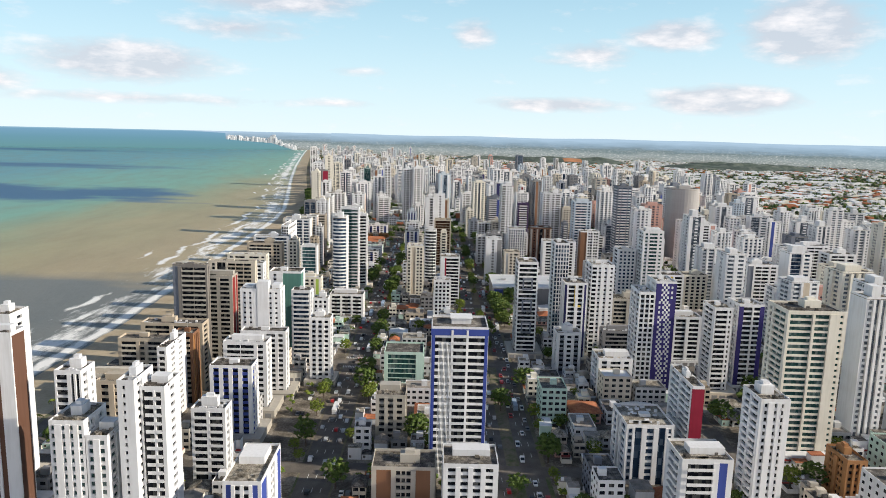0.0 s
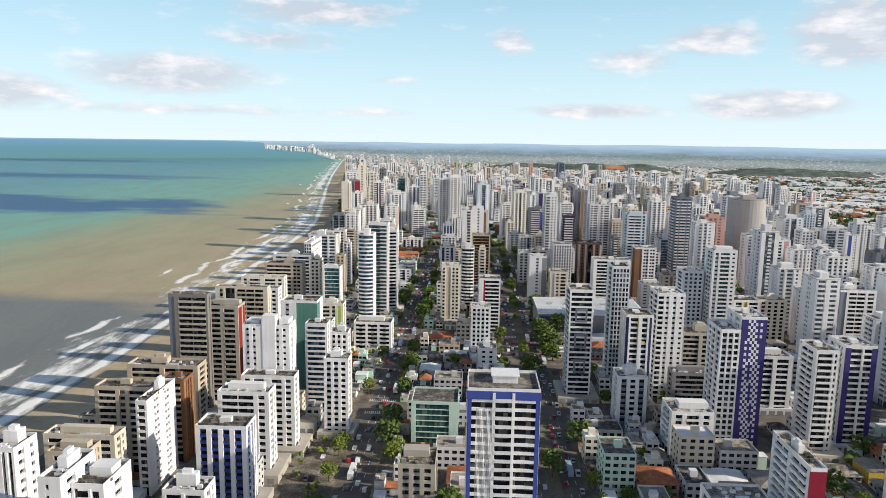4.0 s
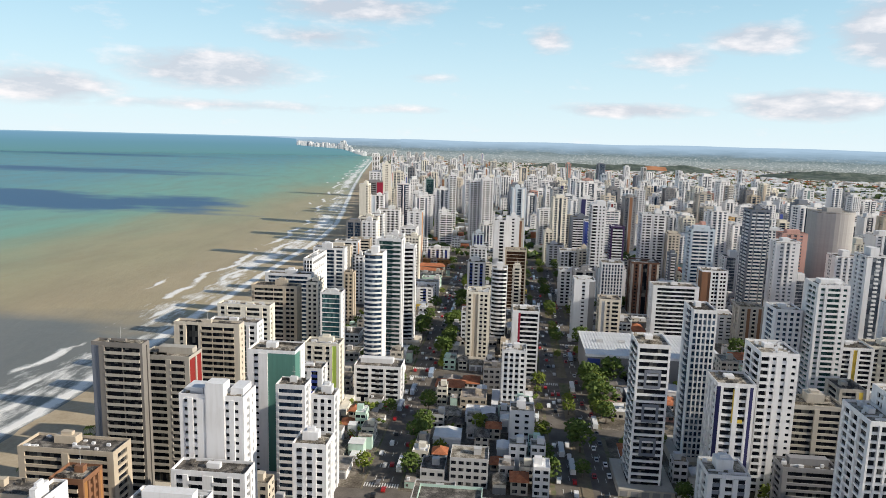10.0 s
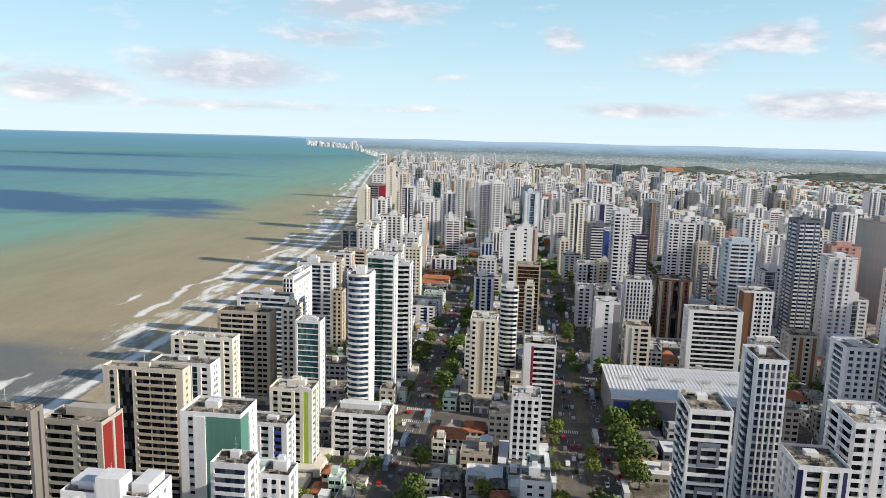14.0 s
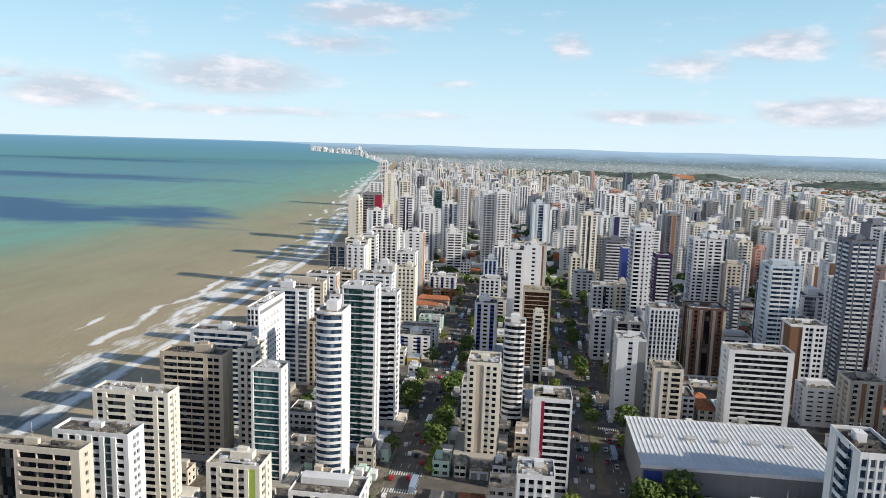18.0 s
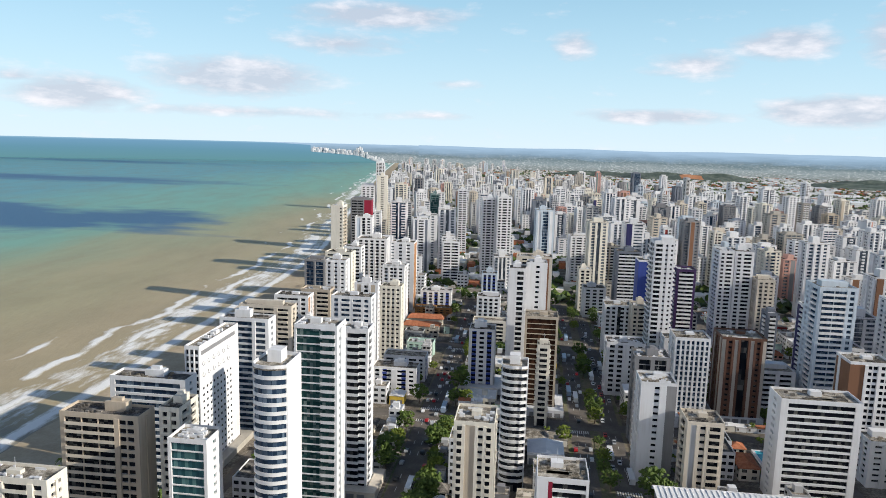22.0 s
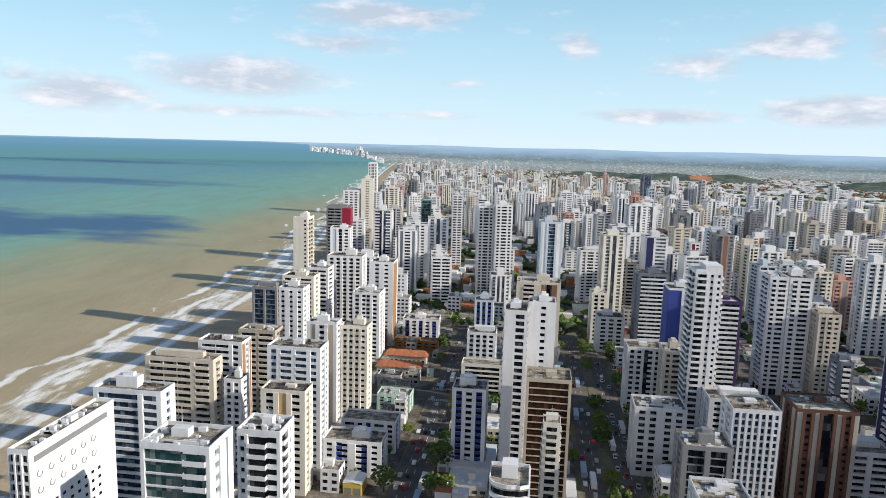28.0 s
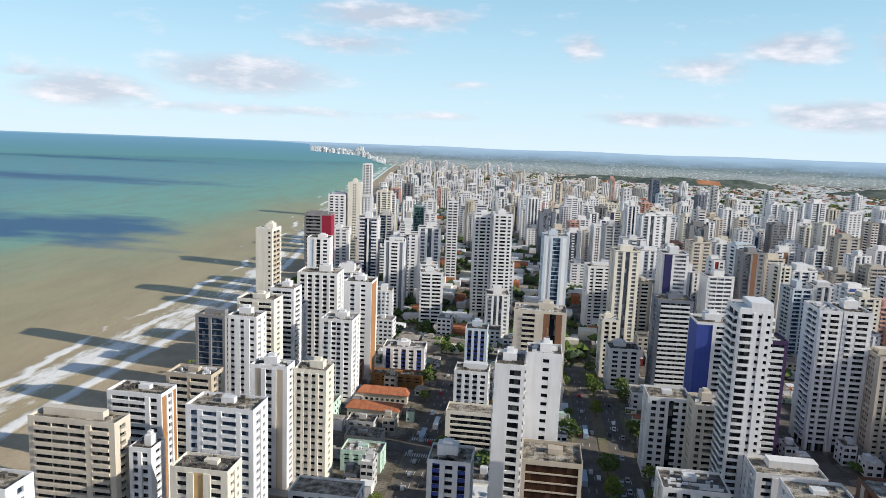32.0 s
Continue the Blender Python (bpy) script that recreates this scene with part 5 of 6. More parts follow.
def window_rows(g, w, d, h, n, mat):
    fh = h / n
    for i in range(n):
        z = i * fh + 1.0
        k = max(2, int(w / 3.2))
        for j in range(k):
            u = -w / 2 + (j + 0.5) * w / k
            g.box(u - 1.05, u + 1.05, -d / 2 - 0.05, -d / 2 + 0.05, z, z + 1.45, mat)
        k = max(2, int(d / 3.5))
        for j in range(k):
            u = -d / 2 + (j + 0.5) * d / k
            for s in (-1, 1):
                g.box(s * w / 2 - 0.05, s * w / 2 + 0.05, u - 0.7, u + 0.7, z, z + 1.3, mat)


def house(cx, cy, w, d):
    """A one or two storey house with a tiled hip roof."""
    n = rl.choice((1, 1, 2))
    h = 3.1 * n
    wall = rl.choice(("white", "cream", "beige", "lgrey", "tan", "stone", "pink"))
    g = Geo().box(-w / 2, w / 2, -d / 2, d / 2, 0, h)
    window_rows(g, w, d, h, n, 1)
    root = part("house", g, ("paint_" + wall, "glass_dark"))
    root.location = (cx, cy, 0.16)
    e, rh = 0.6, rl.uniform(1.6, 2.6)
    W, D = w / 2 + e, d / 2 + e
    g = Geo()
    if w > d:
        r = [(-(W - D * 0.9), 0, h + rh), (W - D * 0.9, 0, h + rh)]
        g.face(((-W, -D, h), (W, -D, h), r[1], r[0])).face(((W, D, h), (-W, D, h), r[0], r[1])).face(((W, -D, h), (W, D, h), r[1])).face(((-W, D, h), (-W, -D, h), r[0]))
    else:
        r = [(0, -(D - W * 0.9), h + rh), (0, D - W * 0.9, h + rh)]
        g.face(((W, -D, h), (W, D, h), r[1], r[0])).face(((-W, D, h), (-W, -D, h), r[0], r[1])).face(((-W, -D, h), (W, -D, h), r[0])).face(((W, D, h), (-W, D, h), r[1]))
    g.box(-W, W, -D, D, h - 0.18, h)
    part("roof", g, rl.choice(("roof_tile", "roof_tile", "roof_fibre", "roof_dark", "roof_concrete")), root)
    return tagged(root, f"{wall} low house with a weathered pitched roof", "house")


def block(cx, cy, w, d, n, name="apartment_block"):
    """A flat-roofed low block with parapet, windows and water tank."""
    h = 3.0 * n + 0.6
    wall = rl.choice(("white", "cream", "white", "beige", "lgrey", "stone", "grey", "tan", "mint", "stone", "grey", "lgrey", "white", "slate", "dgrey"))
    g = Geo().box(-w / 2, w / 2, -d / 2, d / 2, 0, h)
    window_rows(g, w, d, h, n, 1)
    for s in (-1, 1):
        g.box(-w / 2, w / 2, s * (d / 2 - 0.1) - 0.1, s * (d / 2 - 0.1) + 0.1, h, h + 0.8)
        g.box(s * (w / 2 - 0.1) - 0.1, s * (w / 2 - 0.1) + 0.1, -d / 2 + 0.2, d / 2 - 0.2, h, h + 0.8)
    root = part(name, g, ("paint_" + wall, "glass_dark"))
    root.location = (cx, cy, 0.16)
    g = Geo().box(-w / 2 + 0.2, w / 2 - 0.2, -d / 2 + 0.2, d / 2 - 0.2, h, h + 0.12)
    if n < 4:
        for k in range(rl.randint(1, 4)):
            a, b_ = rl.uniform(-0.35, 0.35) * w, rl.uniform(-0.35, 0.35) * d
            g.box(a - 0.9, a + 0.9, b_ - 0.7, b_ + 0.7, h + 0.12, h + rl.uniform(0.8, 1.6))
    part("roof", g, rl.choice(("roof_concrete", "roof_dark", "roof_fibre", "roof_concrete", "roof_dark", "roof_metal")), root)
    lx = rl.uniform(-0.25, 0.25) * w
    part("water_tank", Geo().box(lx - 1.6, lx + 1.6, -0.1 * d, -0.1 * d + 3, h + 0.12, h + 2.9), "paint_" + wall, root)
    return tagged(root, f"{wall} flat-roofed {('low' if n < 4 else 'mid-rise')} block with water tank", "building")


def shed(cx, cy, w, d):
    """A shop or workshop under a shallow sheet roof."""
    h = rl.uniform(4.0, 6.5)
    g = Geo().box(-w / 2, w / 2, -d / 2, d / 2, 0, h)
    for k in range(max(2, int(w / 4))):
        u = -w / 2 + (k + 0.5) * w / max(2, int(w / 4))
        g.box(u - 1.4, u + 1.4, -d / 2 - 0.06, -d / 2 + 0.06, 0.1, 3.0, 1)
    root = part("shop", g, ("paint_" + rl.choice(("white", "cream", "lgrey", "yellow", "red", "lblue")), "paint_dgrey"))
    root.location = (cx, cy, 0.16)
    g = Geo()
    rise_ = rl.uniform(0.5, 1.4)
    g.face(((-w / 2 - 0.3, -d / 2 - 0.3, h), (0, -d / 2 - 0.3, h + rise_), (0, d / 2 + 0.3, h + rise_), (-w / 2 - 0.3, d / 2 + 0.3, h)))
    g.face(((0, -d / 2 - 0.3, h + rise_), (w / 2 + 0.3, -d / 2 - 0.3, h), (w / 2 + 0.3, d / 2 + 0.3, h), (0, d / 2 + 0.3, h + rise_)))
    g.box(-w / 2, w / 2, -d / 2, -d / 2 + 0.2, h - 0.1, h + rise_ + 0.3)
    part("roof", g, rl.choice(("roof_metal", "roof_fibre", "roof_fibre", "roof_concrete")), root)
    return tagged(root, "low shop with a shallow sheet roof", "shop")


GAPS = []   # open yards for trees and cars


def lots(x_from, x_to, y_from, y_to, wide, deep, yards):
    """Fills the free ground between the towers with small buildings."""
    y = y_from
    while y < y_to:
        dep = rl.uniform(*deep)
        x = x_from
        while x < x_to:
            wid = rl.uniform(*wide)
            x0, x1, y0, y1 = x + 0.7, x + wid - 0.7, y + 0.7, y + dep - 0.7
            x += wid
            cx, cy, w, d = (x0 + x1) / 2, (y0 + y1) / 2, x1 - x0, y1 - y0
            if not free(x0, x1, y0, y1):
                if yards and free(cx - 2, cx + 2, cy - 2, cy + 2):
                    GAPS.append((cx, cy))
                continue
            r = rl.random()
            if -88 < cx < -58 and 282 < cy < 394 or r > 0.88:
                GAPS.append((cx, cy))
                continue
            if r < 0.32:
                house(cx, cy, w * 0.9, d * 0.86)
            elif r < 0.66:
                block(cx, cy, w * 0.94, d * 0.92, rl.choice((1, 2, 2, 3, 3, 4)))
            elif r < 0.78:
                shed(cx, cy, w * 0.97, d * 0.95)
            else:
                block(cx, cy, w * 0.92, d * 0.92, rl.choice((4, 5, 6, 8)) if w > 9 else 2)
            TAKEN.append((x0 - 0.3, x1 + 0.3, y0 - 0.3, y1 + 0.3))
        y += dep


lots(-178, 200, 235, 1060, (11, 20), (14, 21), False)
lots(-178, 200, 235, 960, (7, 10), (9, 12), True)

# ---------------- the rest of the city ----------------
FRONTS = ("#b#|#b#", "#v#||#v#", "##|b|##", "#r#|#r#", "#bb|#|bb#", "#w#|#|#w#", "#bbb#bbb#", "#w#bb#w#", "#w#w#w#w#", "#bbbbbb#", "#v#bb#v#", "#rrr#rrr#", "##v#b#v##", "#bb#aa#bb#", "#w#a#w#", "#b#b#b#", "#ggg#bb#", "#bb##bb#", "#aa#bbb#", "#w#v#v#w#")
SIDES = ("##v##", "#w#w#", "#bb#", "#v#v#", "#b#b#", "#####", "#w##")
WALLS = ("white",) * 22 + ("lgrey",) * 5 + ("cream",) * 4 + ("beige",) * 2 + ("tan", "grey", "stone", "lblue", "slate", "pink", "dgrey")
ACCS = ("blue", "brown", "stone", "slate", "teal", "tan", "orange", "dgrey", "navy", "pink")
LOOKS = {"white": "white painted", "lgrey": "light grey", "cream": "cream painted", "beige": "beige tiled", "tan": "tan tiled", "grey": "grey concrete", "stone": "stone-grey",
         "lblue": "pale blue", "slate": "slate blue", "pink": "red-brown brick", "dgrey": "dark grey"}
rf = random.Random(5)


FAR, FARM = Geo(), {}


def join_far(g, mats, cx, cy, turn):
    """Adds a far tower to the one mesh of the far city."""
    k, c, s = len(FAR.v), math.cos(turn), math.sin(turn)
    FAR.v += [(cx + x * c - y * s, cy + x * s + y * c, z) for x, y, z in g.v]
    FAR.f += [tuple(i + k for i in f) for f in g.f]
    index = [FARM.setdefault(one, len(FARM)) for one in mats]
    FAR.m += [index[i] for i in g.m]


def far_tower(cx, y, w, d, h, one_mesh):
    wall, acc = rf.choice(WALLS), rf.choice(ACCS)
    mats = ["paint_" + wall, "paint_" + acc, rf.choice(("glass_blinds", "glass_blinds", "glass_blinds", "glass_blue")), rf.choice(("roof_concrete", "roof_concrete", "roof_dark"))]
    n, base = max(3, round((h - 4) / 3.0)), 4.0
    fh = (h - base) / n
    g, juts = Geo(), rf.choice((0.0, 0.6, 1.2, 1.6))
    seen = "east" if cx < 0 else "west"
    for face, width, pattern in (("front", w, rf.choice(FRONTS)), (seen, d - 2 * RECESS, rf.choice(SIDES)), ("west" if seen == "east" else "east", d - 2 * RECESS, "#"), ("back", w, "#")):
        for ch, u0, u1 in runs(pattern, width):
            if ch in "#a":
                inner = u0 > -width / 2 + 0.1 and u1 < width / 2 - 0.1
                g.box(*placed(face, w, d, u0, u1, -RECESS, juts if inner else 0, 0, h), 0 if ch == "#" else 1)
                continue
            if ch == "|":
                continue
            lo, hi, o = (0.3, 1.0, 0.5) if ch == "b" else (*SILL[ch], -0.03)
            for i in range(n + 1):
                z = base + i * fh
                g.box(*placed(face, w, d, u0, u1, -RECESS, o, max(0, z - lo), min(z + hi, h)))
            for a in fins(u0, u1, 5.5) if ch == "b" else ():
                g.box(*placed(face, w, d, a - 0.15, a + 0.15, -RECESS, -0.04, 0, h))
            for a, b_ in jambs(u0, u1) if ch in "wv" else ():
                g.box(*placed(face, w, d, a, b_, -RECESS, -0.034, 0, h))
    top = Geo().box(-w / 2, w / 2, -d / 2, d / 2, h, h + 0.3)
    lw, lh = w * rf.uniform(0.25, 0.6), rf.uniform(2, 6)
    g.box(-lw / 2, lw / 2, -d * 0.2, d * 0.3, h + 0.3, h + lh)
    for s in (-1, 1):
        g.box(-w / 2, w / 2, s * (d / 2 - 0.12) - 0.12, s * (d / 2 - 0.12) + 0.12, h + 0.3, h + 1.3)
        g.box(s * (w / 2 - 0.12) - 0.12, s * (w / 2 - 0.12) + 0.12, -d / 2 + 0.24, d / 2 - 0.24, h + 0.3, h + 1.3)
    core = (-w / 2 + RECESS, w / 2 - RECESS, -d / 2 + RECESS, d / 2 - RECESS, 0, h - 0.05)
    if one_mesh:
        g.box(*core, 2).box(-w / 2, w / 2, -d / 2, d / 2, h, h + 0.3, 3)
        TAKEN.append((cx - w / 2 - 1, cx + w / 2 + 1, y - 1, y + d + 1))
        return join_far(g, mats, cx, y + d / 2, radians(turn_at(y) + rf.choice((0, 0, 0, rf.uniform(-9, 9)))))
    else:
        root = part("apartment_tower", g, mats[:2])
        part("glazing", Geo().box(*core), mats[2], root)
        part("roof", top, mats[3], root)
    root.matrix_basis = pose(cx, y + d / 2, 0.0, 0, 0, turn_at(y) + rf.choice((0, 0, 0, rf.uniform(-9, 9))))
    TAKEN.append((cx - w / 2 - 1, cx + w / 2 + 1, y - 1, y + d + 1))
    tagged(root, f"{LOOKS[wall]} apartment tower in the dense city", "tower", "towers of the wider city")


def spread(y0, y1, left, right, cw, cd, chance, hs, one):
    y = y0
    while y < y1:
        x = left(y)
        while x < right(y):
            w, d = rf.uniform(13, 22), rf.uniform(14, 20)
            cx, yy = x + cw / 2 + rf.uniform(-6, 6), y + rf.uniform(-7, 7)
            x += cw
            p = chance(cx, yy)
            if rf.random() > p or any(cx - w / 2 < b_ and cx + w / 2 > a and yy < e and yy + d > c for a, b_, c, e in TAKEN):
                continue
            if any(abs(cx - bend(yy) - r) < w / 2 + q for r, q in ((-48, 10), (38, 17))) and yy < 2000:
                continue
            far_tower(cx, yy, w, d, rf.triangular(*hs(cx, yy)), one)
        y += cd


spread(300, 1035, lambda y: 200, lambda y: 150 + 0.44 * y, 34, 40, lambda x, y: 0.62, lambda x, y: (22, 78, 50), False)
city = (lambda y: shore(y) + 62, lambda y: min(560, 110 + 0.36 * y), 31, 40, lambda x, y: 0.80, lambda x, y: (22, 84, 44))
spread(1040, 1282, *city, False)
spread(1284, 1764, *city, True)
spread(1764, 2705, lambda y: shore(y) + 62, lambda y: 500 - 0.10 * (y - 1764), 34, 45, lambda x, y: 0.66 if x - bend(y) < 230 else 0.26, lambda x, y: (15, 76, 34), True)
spread(2705, 4290, lambda y: shore(y) + 62, lambda y: shore(y) + 700, 40, 73, lambda x, y: 0.55 if x - shore(y) < 330 else 0.14, lambda x, y: (12, 66, 28), True)

tagged(part("far_towers", FAR, tuple(FARM)), "pale apartment towers of the far city", "towers", kind="stuff")

lots(200, 310, 308, 894, (13, 21), (15, 21), False)
YARDM = ("paint_white", "paint_cream", "roof_tile", "roof_fibre", "roof_metal", "roof_concrete", "paint_lgrey", "roof_dark", "paint_mint", "paint_red")
yard = Geo()
y = 235.0
while y < 1060:
    x, dep = -178.0, rl.uniform(4.5, 7.5)
    while x < 330:
        wid = rl.uniform(4.0, 8.0)
        x0, x1, y0, y1 = x + 0.2, x + wid - 0.2, y + 0.2, y + dep - 0.2
        x += wid
        if rl.random() < 0.24 or not free(x0, x1, y0, y1) or -88 < x0 < -58 and 282 < y < 394:
            continue
        kind, h = rl.random(), rl.choice((2.6, 3.0, 3.4, 5.8, 6.4))
        if kind < 0.62:
            wall = rl.choice((0, 0, 1, 6, 8))
            yard.box(x0, x1, y0, y1, 0.16, h, wall)
            yard.box(x0 - 0.15, x1 + 0.15, y0 - 0.15, y1 + 0.15, h + 0.16, h + 0.34, rl.choice((2, 3, 3, 4, 4, 5, 5, 7, 0)))
            yard.box(x0 + 0.2, x1 - 0.2, y0 + 0.2, y1 - 0.2, h, h + 0.16, wall)
            if kind < 0.2:
                yard.box(x0 + 0.8, x0 + 2.0, y0 + 0.8, y0 + 2.0, h + 0.34, h + 1.4, 6)
            yard.box(x0 + 0.6, x0 + 1.6, y0 - 0.05, y0 + 0.05, 1.0, 2.2, 7)
        else:
            for a, b_, c, e in ((x0, x1, y0, y0 + 0.2), (x0, x0 + 0.2, y0 + 0.2, y1), (x1 - 0.2, x1, y0 + 0.2, y1)):
                yard.box(a, b_, c, e, 0.16, 2.2, rl.choice((0, 1, 6)))
            if kind < 0.85:
                a = rl.uniform(1.2, 2.4)
                yard.box(x0 + 0.3, x1 - 0.3, y1 - a, y1 - 0.1, 2.25, 2.4, rl.choice((2, 3, 4, 4, 9)))
    y += dep
tagged(part("back_yards", yard, YARDM), "low sheds, yard walls and canopies between the buildings", "yards", kind="stuff")


# low roofs, woods and hills to the horizon
low = Geo()
LOWM = ("paint_white", "paint_cream", "roof_tile", "roof_fibre", "paint_lgrey", "roof_metal")
for _ in range(11500):
    y = 1035 + 3230 * rf.random() ** 0.85
    x = rf.uniform(shore(y) + 70, 350 + 0.53 * y)
    if 250 + 0.085 * y < x and 2235 < y < 2940 and rf.random() < 0.8:
        continue
    w, d, h = rf.uniform(7, 20), rf.uniform(7, 18), rf.uniform(3.5, 9)
    low.box(x - w / 2, x + w / 2, y - d / 2, y + d / 2, 0, h, rf.randrange(6))
for _ in range(260):
    y = rf.uniform(1764, 4100)
    x = rf.uniform(250, 300 + 0.47 * y)
    w, d = rf.uniform(25, 80), rf.uniform(20, 50)
    low.box(x - w / 2, x + w / 2, y - d / 2, y + d / 2, 0, rf.uniform(5, 9), rf.choice((4, 5, 0)))
tagged(part("far_rooftops", low, LOWM), "countless low houses and sheds of the far suburbs", "houses", kind="stuff")


def clump(g, x, y, z, r, rnd, mat=0):
    """A lumpy eight-sided leaf mass."""
    k = len(g.v)
    g.v.append((x, y, z + r * rnd.uniform(0.7, 1.1)))
    for i in range(5):
        a = i * 1.2566 + rnd.random()
        q = r * rnd.uniform(0.75, 1.25)
        g.v.append((x + q * math.cos(a), y + q * math.sin(a), z + r * rnd.uniform(-0.2, 0.3)))
    g.v.append((x, y, z - r * 0.6))
    for i in range(5):
        g.f += [(k, k + 1 + i, k + 1 + (i + 1) % 5), (k + 6, k + 1 + (i + 1) % 5, k + 1 + i)]
        g.m += [mat, mat]


woods = Geo()
for _ in range(420):
    x, y = rf.uniform(150, 420), rf.uniform(300, 1060)
    if free(x - 2, x + 2, y - 2, y + 2):
        for _k in range(4):
            r = rf.uniform(1.6, 3.0)
            clump(woods, x + rf.uniform(-2.5, 2.5), y + rf.uniform(-2.5, 2.5), 2.4 + rf.uniform(0, 2), r, rf, 0)
for _ in range(11000):
    y = 1035 + 3230 * rf.random() ** 1.2
    x = rf.uniform(shore(y) + 60, 350 + 0.53 * y)
    r = rf.uniform(2.5, 6)
    for _k in range(2):
        clump(woods, x + rf.uniform(-4, 4), y + rf.uniform(-4, 4), r * 0.7, r, rf, rf.randrange(2))
for _ in range(1500):
    x, y = rf.uniform(-178, 150), rf.uniform(240, 1060)
    if free(x - 1.2, x + 1.2, y - 1.2, y + 1.2):
        s = rf.uniform(0.7, 1.3)
        for _k in range(5):
            clump(woods, x + rf.uniform(-1.6, 1.6) * s, y + rf.uniform(-1.6, 1.6) * s, (2.2 + rf.uniform(0, 2.2)) * s, rf.uniform(0.8, 1.5) * s, rf, rf.choice((0, 2, 2)))
for _ in range(420):
    y = rf.uniform(1170, 1640)
    x = shore(y) + rf.uniform(40, 82)
    for _k in range(6):
        clump(woods, x + rf.uniform(-4, 4), y + rf.uniform(-4, 4), rf.uniform(3, 12), rf.uniform(1.6, 3.4), rf, 0)
tagged(part("far_woods", woods, ("leaf", "far_green", "leaf_bright")), "dark green tree masses among the far suburbs", "woods", kind="stuff")
field = Geo().face(((700, 3070, 0.05), (1010, 2717, 0.05), (980, 2964, 0.05), (660, 3293, 0.05)))
structure("field", field, "grass", "flat green airfield grass beside the suburbs", "field")
field = Geo().face(((620, 2600, 0.06), (1600, 2540, 0.06), (1700, 2634, 0.06), (640, 2670, 0.06)))
structure("runway", field, "paving", "long pale runway strip", "runway")


def hill(cx, cy, rx, ry, top, cut=None):
    """A low wooded ridge; cut names the stretch of x where a quarry bares red soil."""
    g, n = Geo(), 34
    z = lambda u, v: top * max(0.0, 1 - (u * u) ** 1.5 - v * v) ** 0.7 * (0.8 + 0.45 * noise.noise(Vector((u * 4 + cx, v * 4, 0.5)))) - 0.5
    for i in range(n):
        for j in range(n):
            c = [(-1 + 2 * (i + p) / n, -1 + 2 * (j + q) / n) for p, q in ((0, 0), (1, 0), (1, 1), (0, 1))]
            x = cx + (c[0][0] + 1 / n) * rx
            bare = cut and cut[0] < x < cut[1] and -0.92 < c[0][1] < -0.30
            g.face([(cx + u * rx, cy + v * ry, z(u, v)) for u, v in c], 1 if bare else 0)
    return structure("hill", g, ("hazed_wood", "red_soil"), "dark wooded ridge beyond the suburbs", "hill")


hill(690, 3740, 330, 153, 36, (650, 745))
hill(1480, 3410, 400, 188, 34)
hill(330, 3916, 260, 106, 24)
roofs = Geo()
for k in range(9):
    x = 900 + 70 * k + rf.uniform(-10, 10)
    roofs.box(x - 33, x + 33, 2505 - 0.06 * x - 14, 2505 - 0.06 * x + 14, 0, rf.uniform(7, 11))
tagged(part("terminal_roofs", roofs, "roof_metal"), "row of long white metal-roofed sheds", "sheds", kind="stuff")

# ---------------- trees ----------------
rv = random.Random(31)


def broad_tree(seed, size, leafmat):
    r = random.Random(seed)
    g = Geo()
    hgt = size * 0.5
    for i in range(6):
        a, c = i * 1.047, (i + 1) * 1.047
        g.face(((0.32 * math.cos(a), 0.32 * math.sin(a), 0), (0.32 * math.cos(c), 0.32 * math.sin(c), 0), (0.16 * math.cos(c), 0.16 * math.sin(c), hgt), (0.16 * math.cos(a), 0.16 * math.sin(a), hgt)))
    for k in range(5):
        a, l = k * 1.2566 + r.random(), size * 0.36
        ex, ey, ez = l * math.cos(a), l * math.sin(a), hgt + size * 0.18
        for s in (0.1, -0.1):
            g.face(((s, 0, hgt * 0.8), (0, s, hgt * 0.85), (ex, ey + s * 0.4, ez), (ex + s * 0.4, ey, ez)))
    root = part("tree", g, "bark")
    g = Geo()
    for _ in range(85):
        a, q, zz = r.uniform(0, 6.283), size * 0.52 * math.sqrt(r.random()), r.uniform(-0.30, 0.34)
        q *= math.sqrt(max(0.1, 1 - (zz / 0.40) ** 2))
        clump(g, q * math.cos(a), q * math.sin(a), size * (0.72 + zz), size * r.uniform(0.06, 0.12), r)
    for _ in range(160):
        a, q, zz, s = r.uniform(0, 6.283), size * 0.58 * math.sqrt(r.random()), r.uniform(-0.34, 0.42), r.uniform(0.25, 0.6)
        q *= math.sqrt(max(0.1, 1 - (zz / 0.46) ** 2))
        x, y, z = q * math.cos(a), q * math.sin(a), size * (0.72 + zz)
        g.face([(x + r.uniform(-s, s), y + r.uniform(-s, s), z + r.uniform(-s, s)) for _k in range(3)])
    part("crown", g, leafmat, root)
    return tagged(root, "leafy green street tree with an uneven crown", "tree", "city trees")


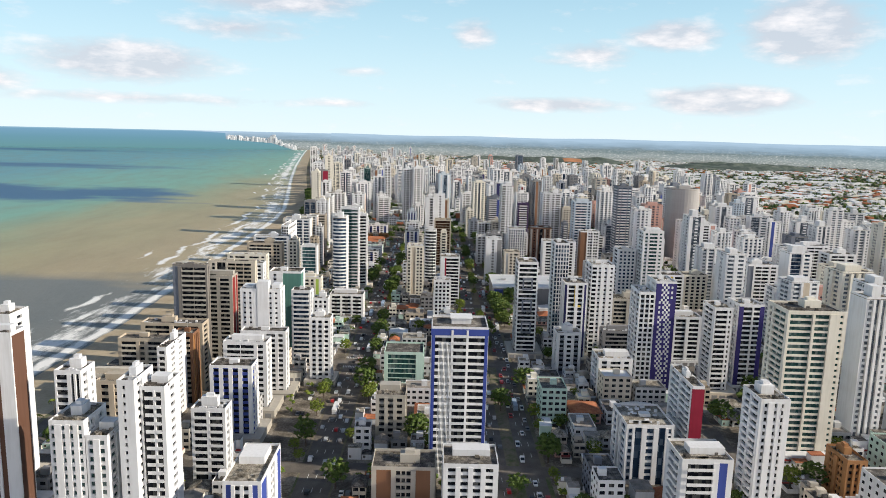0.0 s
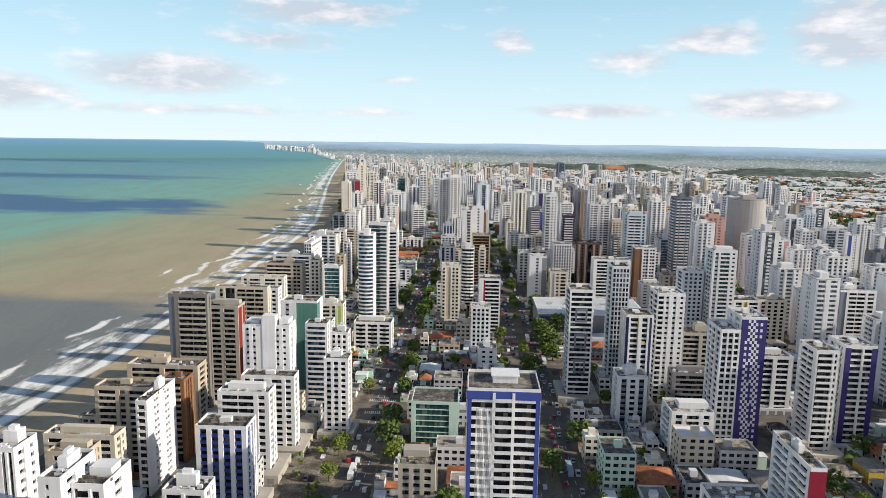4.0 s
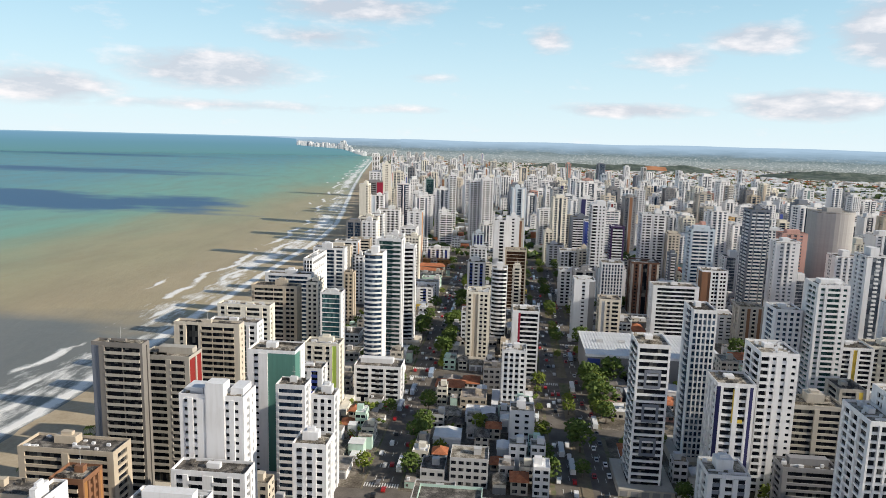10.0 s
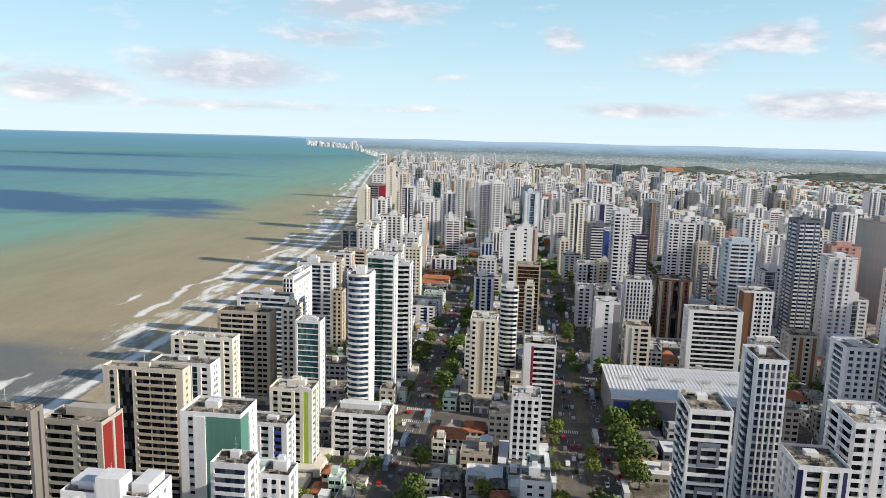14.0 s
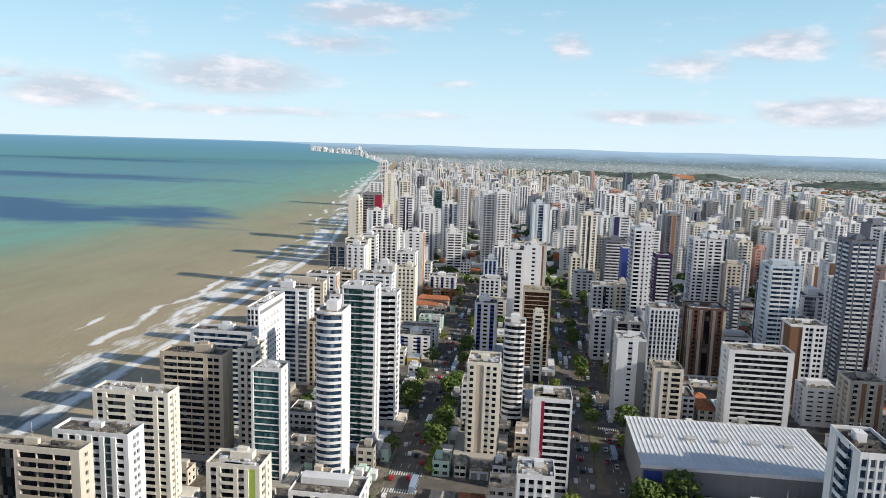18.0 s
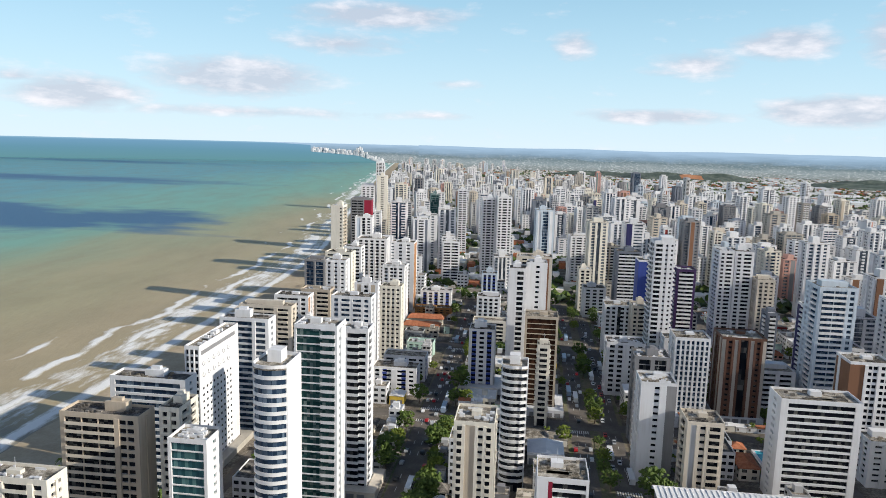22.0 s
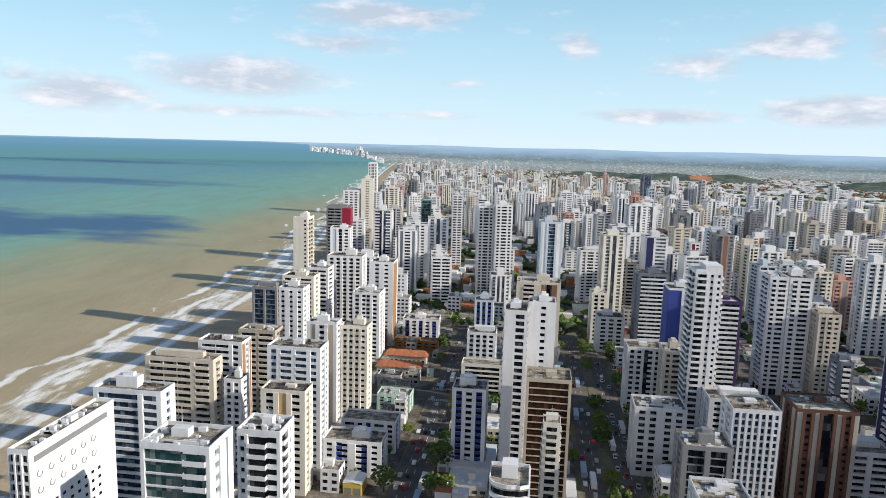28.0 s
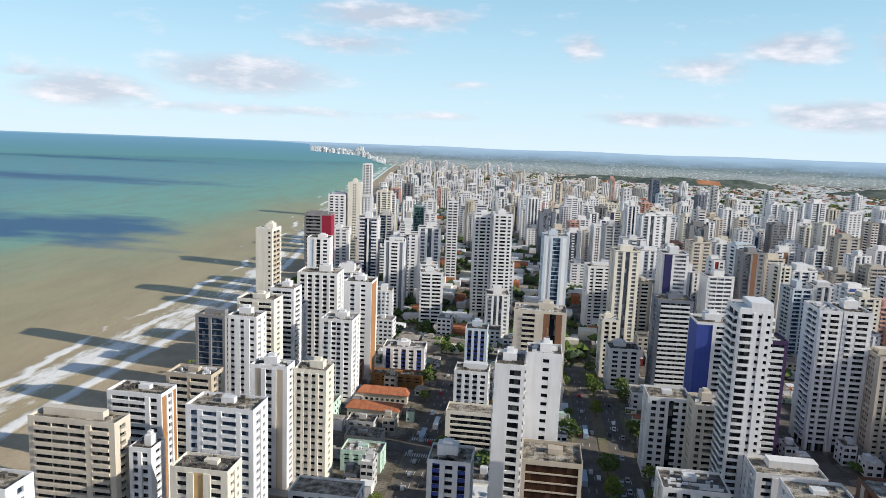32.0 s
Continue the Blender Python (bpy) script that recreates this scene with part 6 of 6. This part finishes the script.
def palm(seed):
    r = random.Random(seed)
    h = r.uniform(7, 10)
    g = Geo()
    for i in range(5):
        a, c = i * 1.2566, (i + 1) * 1.2566
        g.face(((0.22 * math.cos(a), 0.22 * math.sin(a), 0), (0.22 * math.cos(c), 0.22 * math.sin(c), 0), (0.4 + 0.12 * math.cos(c), 0.12 * math.sin(c), h), (0.4 + 0.12 * math.cos(a), 0.12 * math.sin(a), h)))
    root = part("palm_tree", g, "bark")
    g = Geo()
    for k in range(13):
        a, l = k * 0.4833 + r.uniform(-0.15, 0.15), r.uniform(2.4, 3.4)
        last = (0.4, 0.0, h)
        for j in range(1, 5):
            f = j / 4
            p = (0.4 + l * f * math.cos(a), l * f * math.sin(a), h + 0.9 * math.sin(f * 2.6) - 1.3 * f * f)
            wd = 0.42 * (1.1 - f)
            sx, sy = -math.sin(a) * wd, math.cos(a) * wd
            for s in (1, -1):
                g.face(((last[0], last[1], last[2]), (p[0], p[1], p[2]), (p[0] + s * sx, p[1] + s * sy, p[2] - 0.35), (last[0] + s * sx, last[1] + s * sy, last[2] - 0.3)))
            last = p
    part("fronds", g, "leaf_bright", root)
    return tagged(root, "coconut palm with drooping green fronds", "palm", "beach palms")


KINDS = [broad_tree(2, 8.5, "leaf"), broad_tree(3, 7.0, "leaf_bright"), broad_tree(4, 10.5, "leaf"), broad_tree(5, 6.0, "leaf_bright")]
PALMS = [palm(6), palm(7)]
for k, ob in enumerate(KINDS + PALMS):
    ob.matrix_basis = pose(-100 + 9 * k if k < 4 else -203, 1064 + k, 0.1)


def plant(kind, x, y, s=1.0):
    ob = copy_thing(kind, pose(x, y, 0.14 if x > -181 else 0.0, 0, 0, rv.uniform(0, 360)))
    ob.scale = (s, s, s * rv.uniform(0.85, 1.15))
    return ob


spots = []
for y in np.arange(276, 1060, 12.0):
    for x, p in ((-37.5, 0.55), (-58.5, 0.35), (39, 0.55), (22.5, 0.3), (56, 0.6)):
        if rv.random() < p:
            spots.append((x + rv.uniform(-1, 1), y + rv.uniform(-4, 4)))
for y in np.arange(606, 723, 6.5):
    spots.append((-37 + rv.uniform(-2.5, 2.5), y))
for y in np.arange(541, 659, 8.0):
    spots.append((52.9, y))
    if y < 594:
        spots.append((58 + rv.uniform(0, 20), 574 + rv.uniform(0, 12)))
for x in np.arange(60, 140, 9.0):
    spots.append((x, 660 + rv.uniform(-1, 2)))
rv.shuffle(GAPS)
spots += [(x + rv.uniform(-2, 2), y + rv.uniform(-2, 2)) for k, (x, y) in enumerate(GAPS[:150]) if k % 3 == 0 or not (-88 < x < -58 and 282 < y < 394)]
for x, y in spots:
    if any(a + 1 < x < b_ - 1 and c + 1 < y < e - 1 for a, b_, c, e in TAKEN):
        continue
    if any(a < x < b_ and c < y < e for a, b_, c, e in ROADS):
        continue
    plant(rv.choice(KINDS), x, y, rv.uniform(1.2, 1.7) if 55 < x < 90 and 535 < y < 595 else rv.uniform(0.65, 1.3))
for y in np.arange(306, 1060, 9.0):
    if rv.random() < 0.75:
        plant(rv.choice(PALMS), shore(y) + 50 + rv.uniform(-4, 4), y + rv.uniform(-3, 3), rv.uniform(0.8, 1.2))

# ---------------- vehicles ----------------


def car(paintname, label, long=4.3, tall=1.45, wide=1.75, bus=False, wheels=True):
    L, W = long / 2, wide / 2
    g = Geo()
    if bus:
        g.box(-W, W, -L, L, 0.45, tall)
    else:
        prof = [(-L, 0.35), (L, 0.35), (L, 0.8), (L * 0.55, 0.9), (L * 0.25, tall), (-L * 0.55, tall), (-L * 0.9, 0.95), (-L, 0.85)]
        k = len(prof)
        g.v = [(-W, y, z) for y, z in prof] + [(W, y, z) for y, z in prof]
        g.f = [tuple(range(k - 1, -1, -1)), tuple(range(k, 2 * k))] + [(i, (i + 1) % k, k + (i + 1) % k, k + i) for i in range(k)]
        g.m = [0] * (k + 2)
    root = part("bus" if bus else "car", g, paintname)
    g = Geo()
    if bus:
        g.box(-W - 0.02, W + 0.02, -L * 0.95, L * 0.95, 1.4, 2.3)
    else:
        g.box(-W - 0.01, W + 0.01, -L * 0.6, L * 0.28, 0.95, 1.3)
        g.face(((-W * 0.9, L * 0.57, 0.92), (W * 0.9, L * 0.57, 0.92), (W * 0.85, L * 0.28, tall - 0.02), (-W * 0.85, L * 0.28, tall - 0.02)))
    part("window", g, "car_glass", root)
    wheel = Geo()
    wheel.f, wheel.v = [], [(sx, 0.32 * math.cos(a), 0.32 * math.sin(a)) for sx in (-0.1, 0.1) for a in np.arange(0, 6.2, 0.7854)]
    wheel.f = [tuple(range(7, -1, -1)), tuple(range(8, 16))] + [(i, (i + 1) % 8, 8 + (i + 1) % 8, 8 + i) for i in range(8)]
    wheel.m = [0] * 10
    me = wheel.mesh("wheel", ("rubber",))
    for sx in (-1, 1) if wheels else ():
        for sy in (-0.62, 0.62):
            part("wheel", me, (), root, "", (sx * (W - 0.08), sy * L, 0.32))
    return tagged(root, label, "bus" if bus else "car", "" if bus else "cars on the avenues")


CARS = [car("car_white", "white compact car on the asphalt"), car("car_silver", "silver sedan on the grey asphalt"), car("car_black", "black sedan on the grey asphalt"),
        car("car_red", "red hatchback on the grey asphalt"), car("car_grey", "dark grey car on the asphalt"), car("car_white", "white van on the grey asphalt", 4.9, 2.0, 1.9)]
FAR_CARS = [car("car_white", "white compact car far down the avenue", wheels=False), car("car_silver", "silver sedan far down the avenue", wheels=False), car("car_black", "black sedan far down the avenue", wheels=False),
            car("car_red", "red hatchback far down the avenue", wheels=False)]
for k, ob in enumerate(FAR_CARS):
    ob.matrix_basis = pose(31 if k % 2 else 47.3, 929 + 13 * k, 0.035)
BUSES = [car("car_white", "long white city bus on the avenue", 11.5, 3.1, 2.5, True), car("bus_blue", "blue and white city bus in traffic", 11.5, 3.1, 2.5, True)]
for k, ob in enumerate(CARS + BUSES):
    ob.matrix_basis = pose(-50.5 if k % 2 else -46, 1000 - 16 * k, 0.035)
rc = random.Random(12)
lanes = [(-53.5, 0), (-49.8, 0), (-46.2, 0), (-42.5, 0), (27.6, 0), (31.0, 0), (34.4, 0), (43.6, 180), (47, 180), (50.4, 180)]
for lx, turn in lanes:
    y = 250 + rc.uniform(0, 15)
    while y < 894:
        y += rc.choice((6, 7, 8, 11, 18, 30, 46))
        if any(abs(y - c) < 8 for c in CROSS) and rc.random() < 0.6:
            continue
        copy_thing(rc.choice(CARS if y < 580 else FAR_CARS) if rc.random() < 0.95 else rc.choice(BUSES), pose(lx + rc.uniform(-0.3, 0.3), y, 0.035, 0, 0, turn))
        y += 5
for x, y in GAPS[210:245]:
    for k in range(rc.choice((1, 2, 2))):
        if free(x + k * 2.6 - 1, x + k * 2.6 + 1, y - 2.2, y + 2.2):
            copy_thing(rc.choice(CARS), pose(x + k * 2.6, y, 0.165, 0, 0, rc.choice((0, 180))))
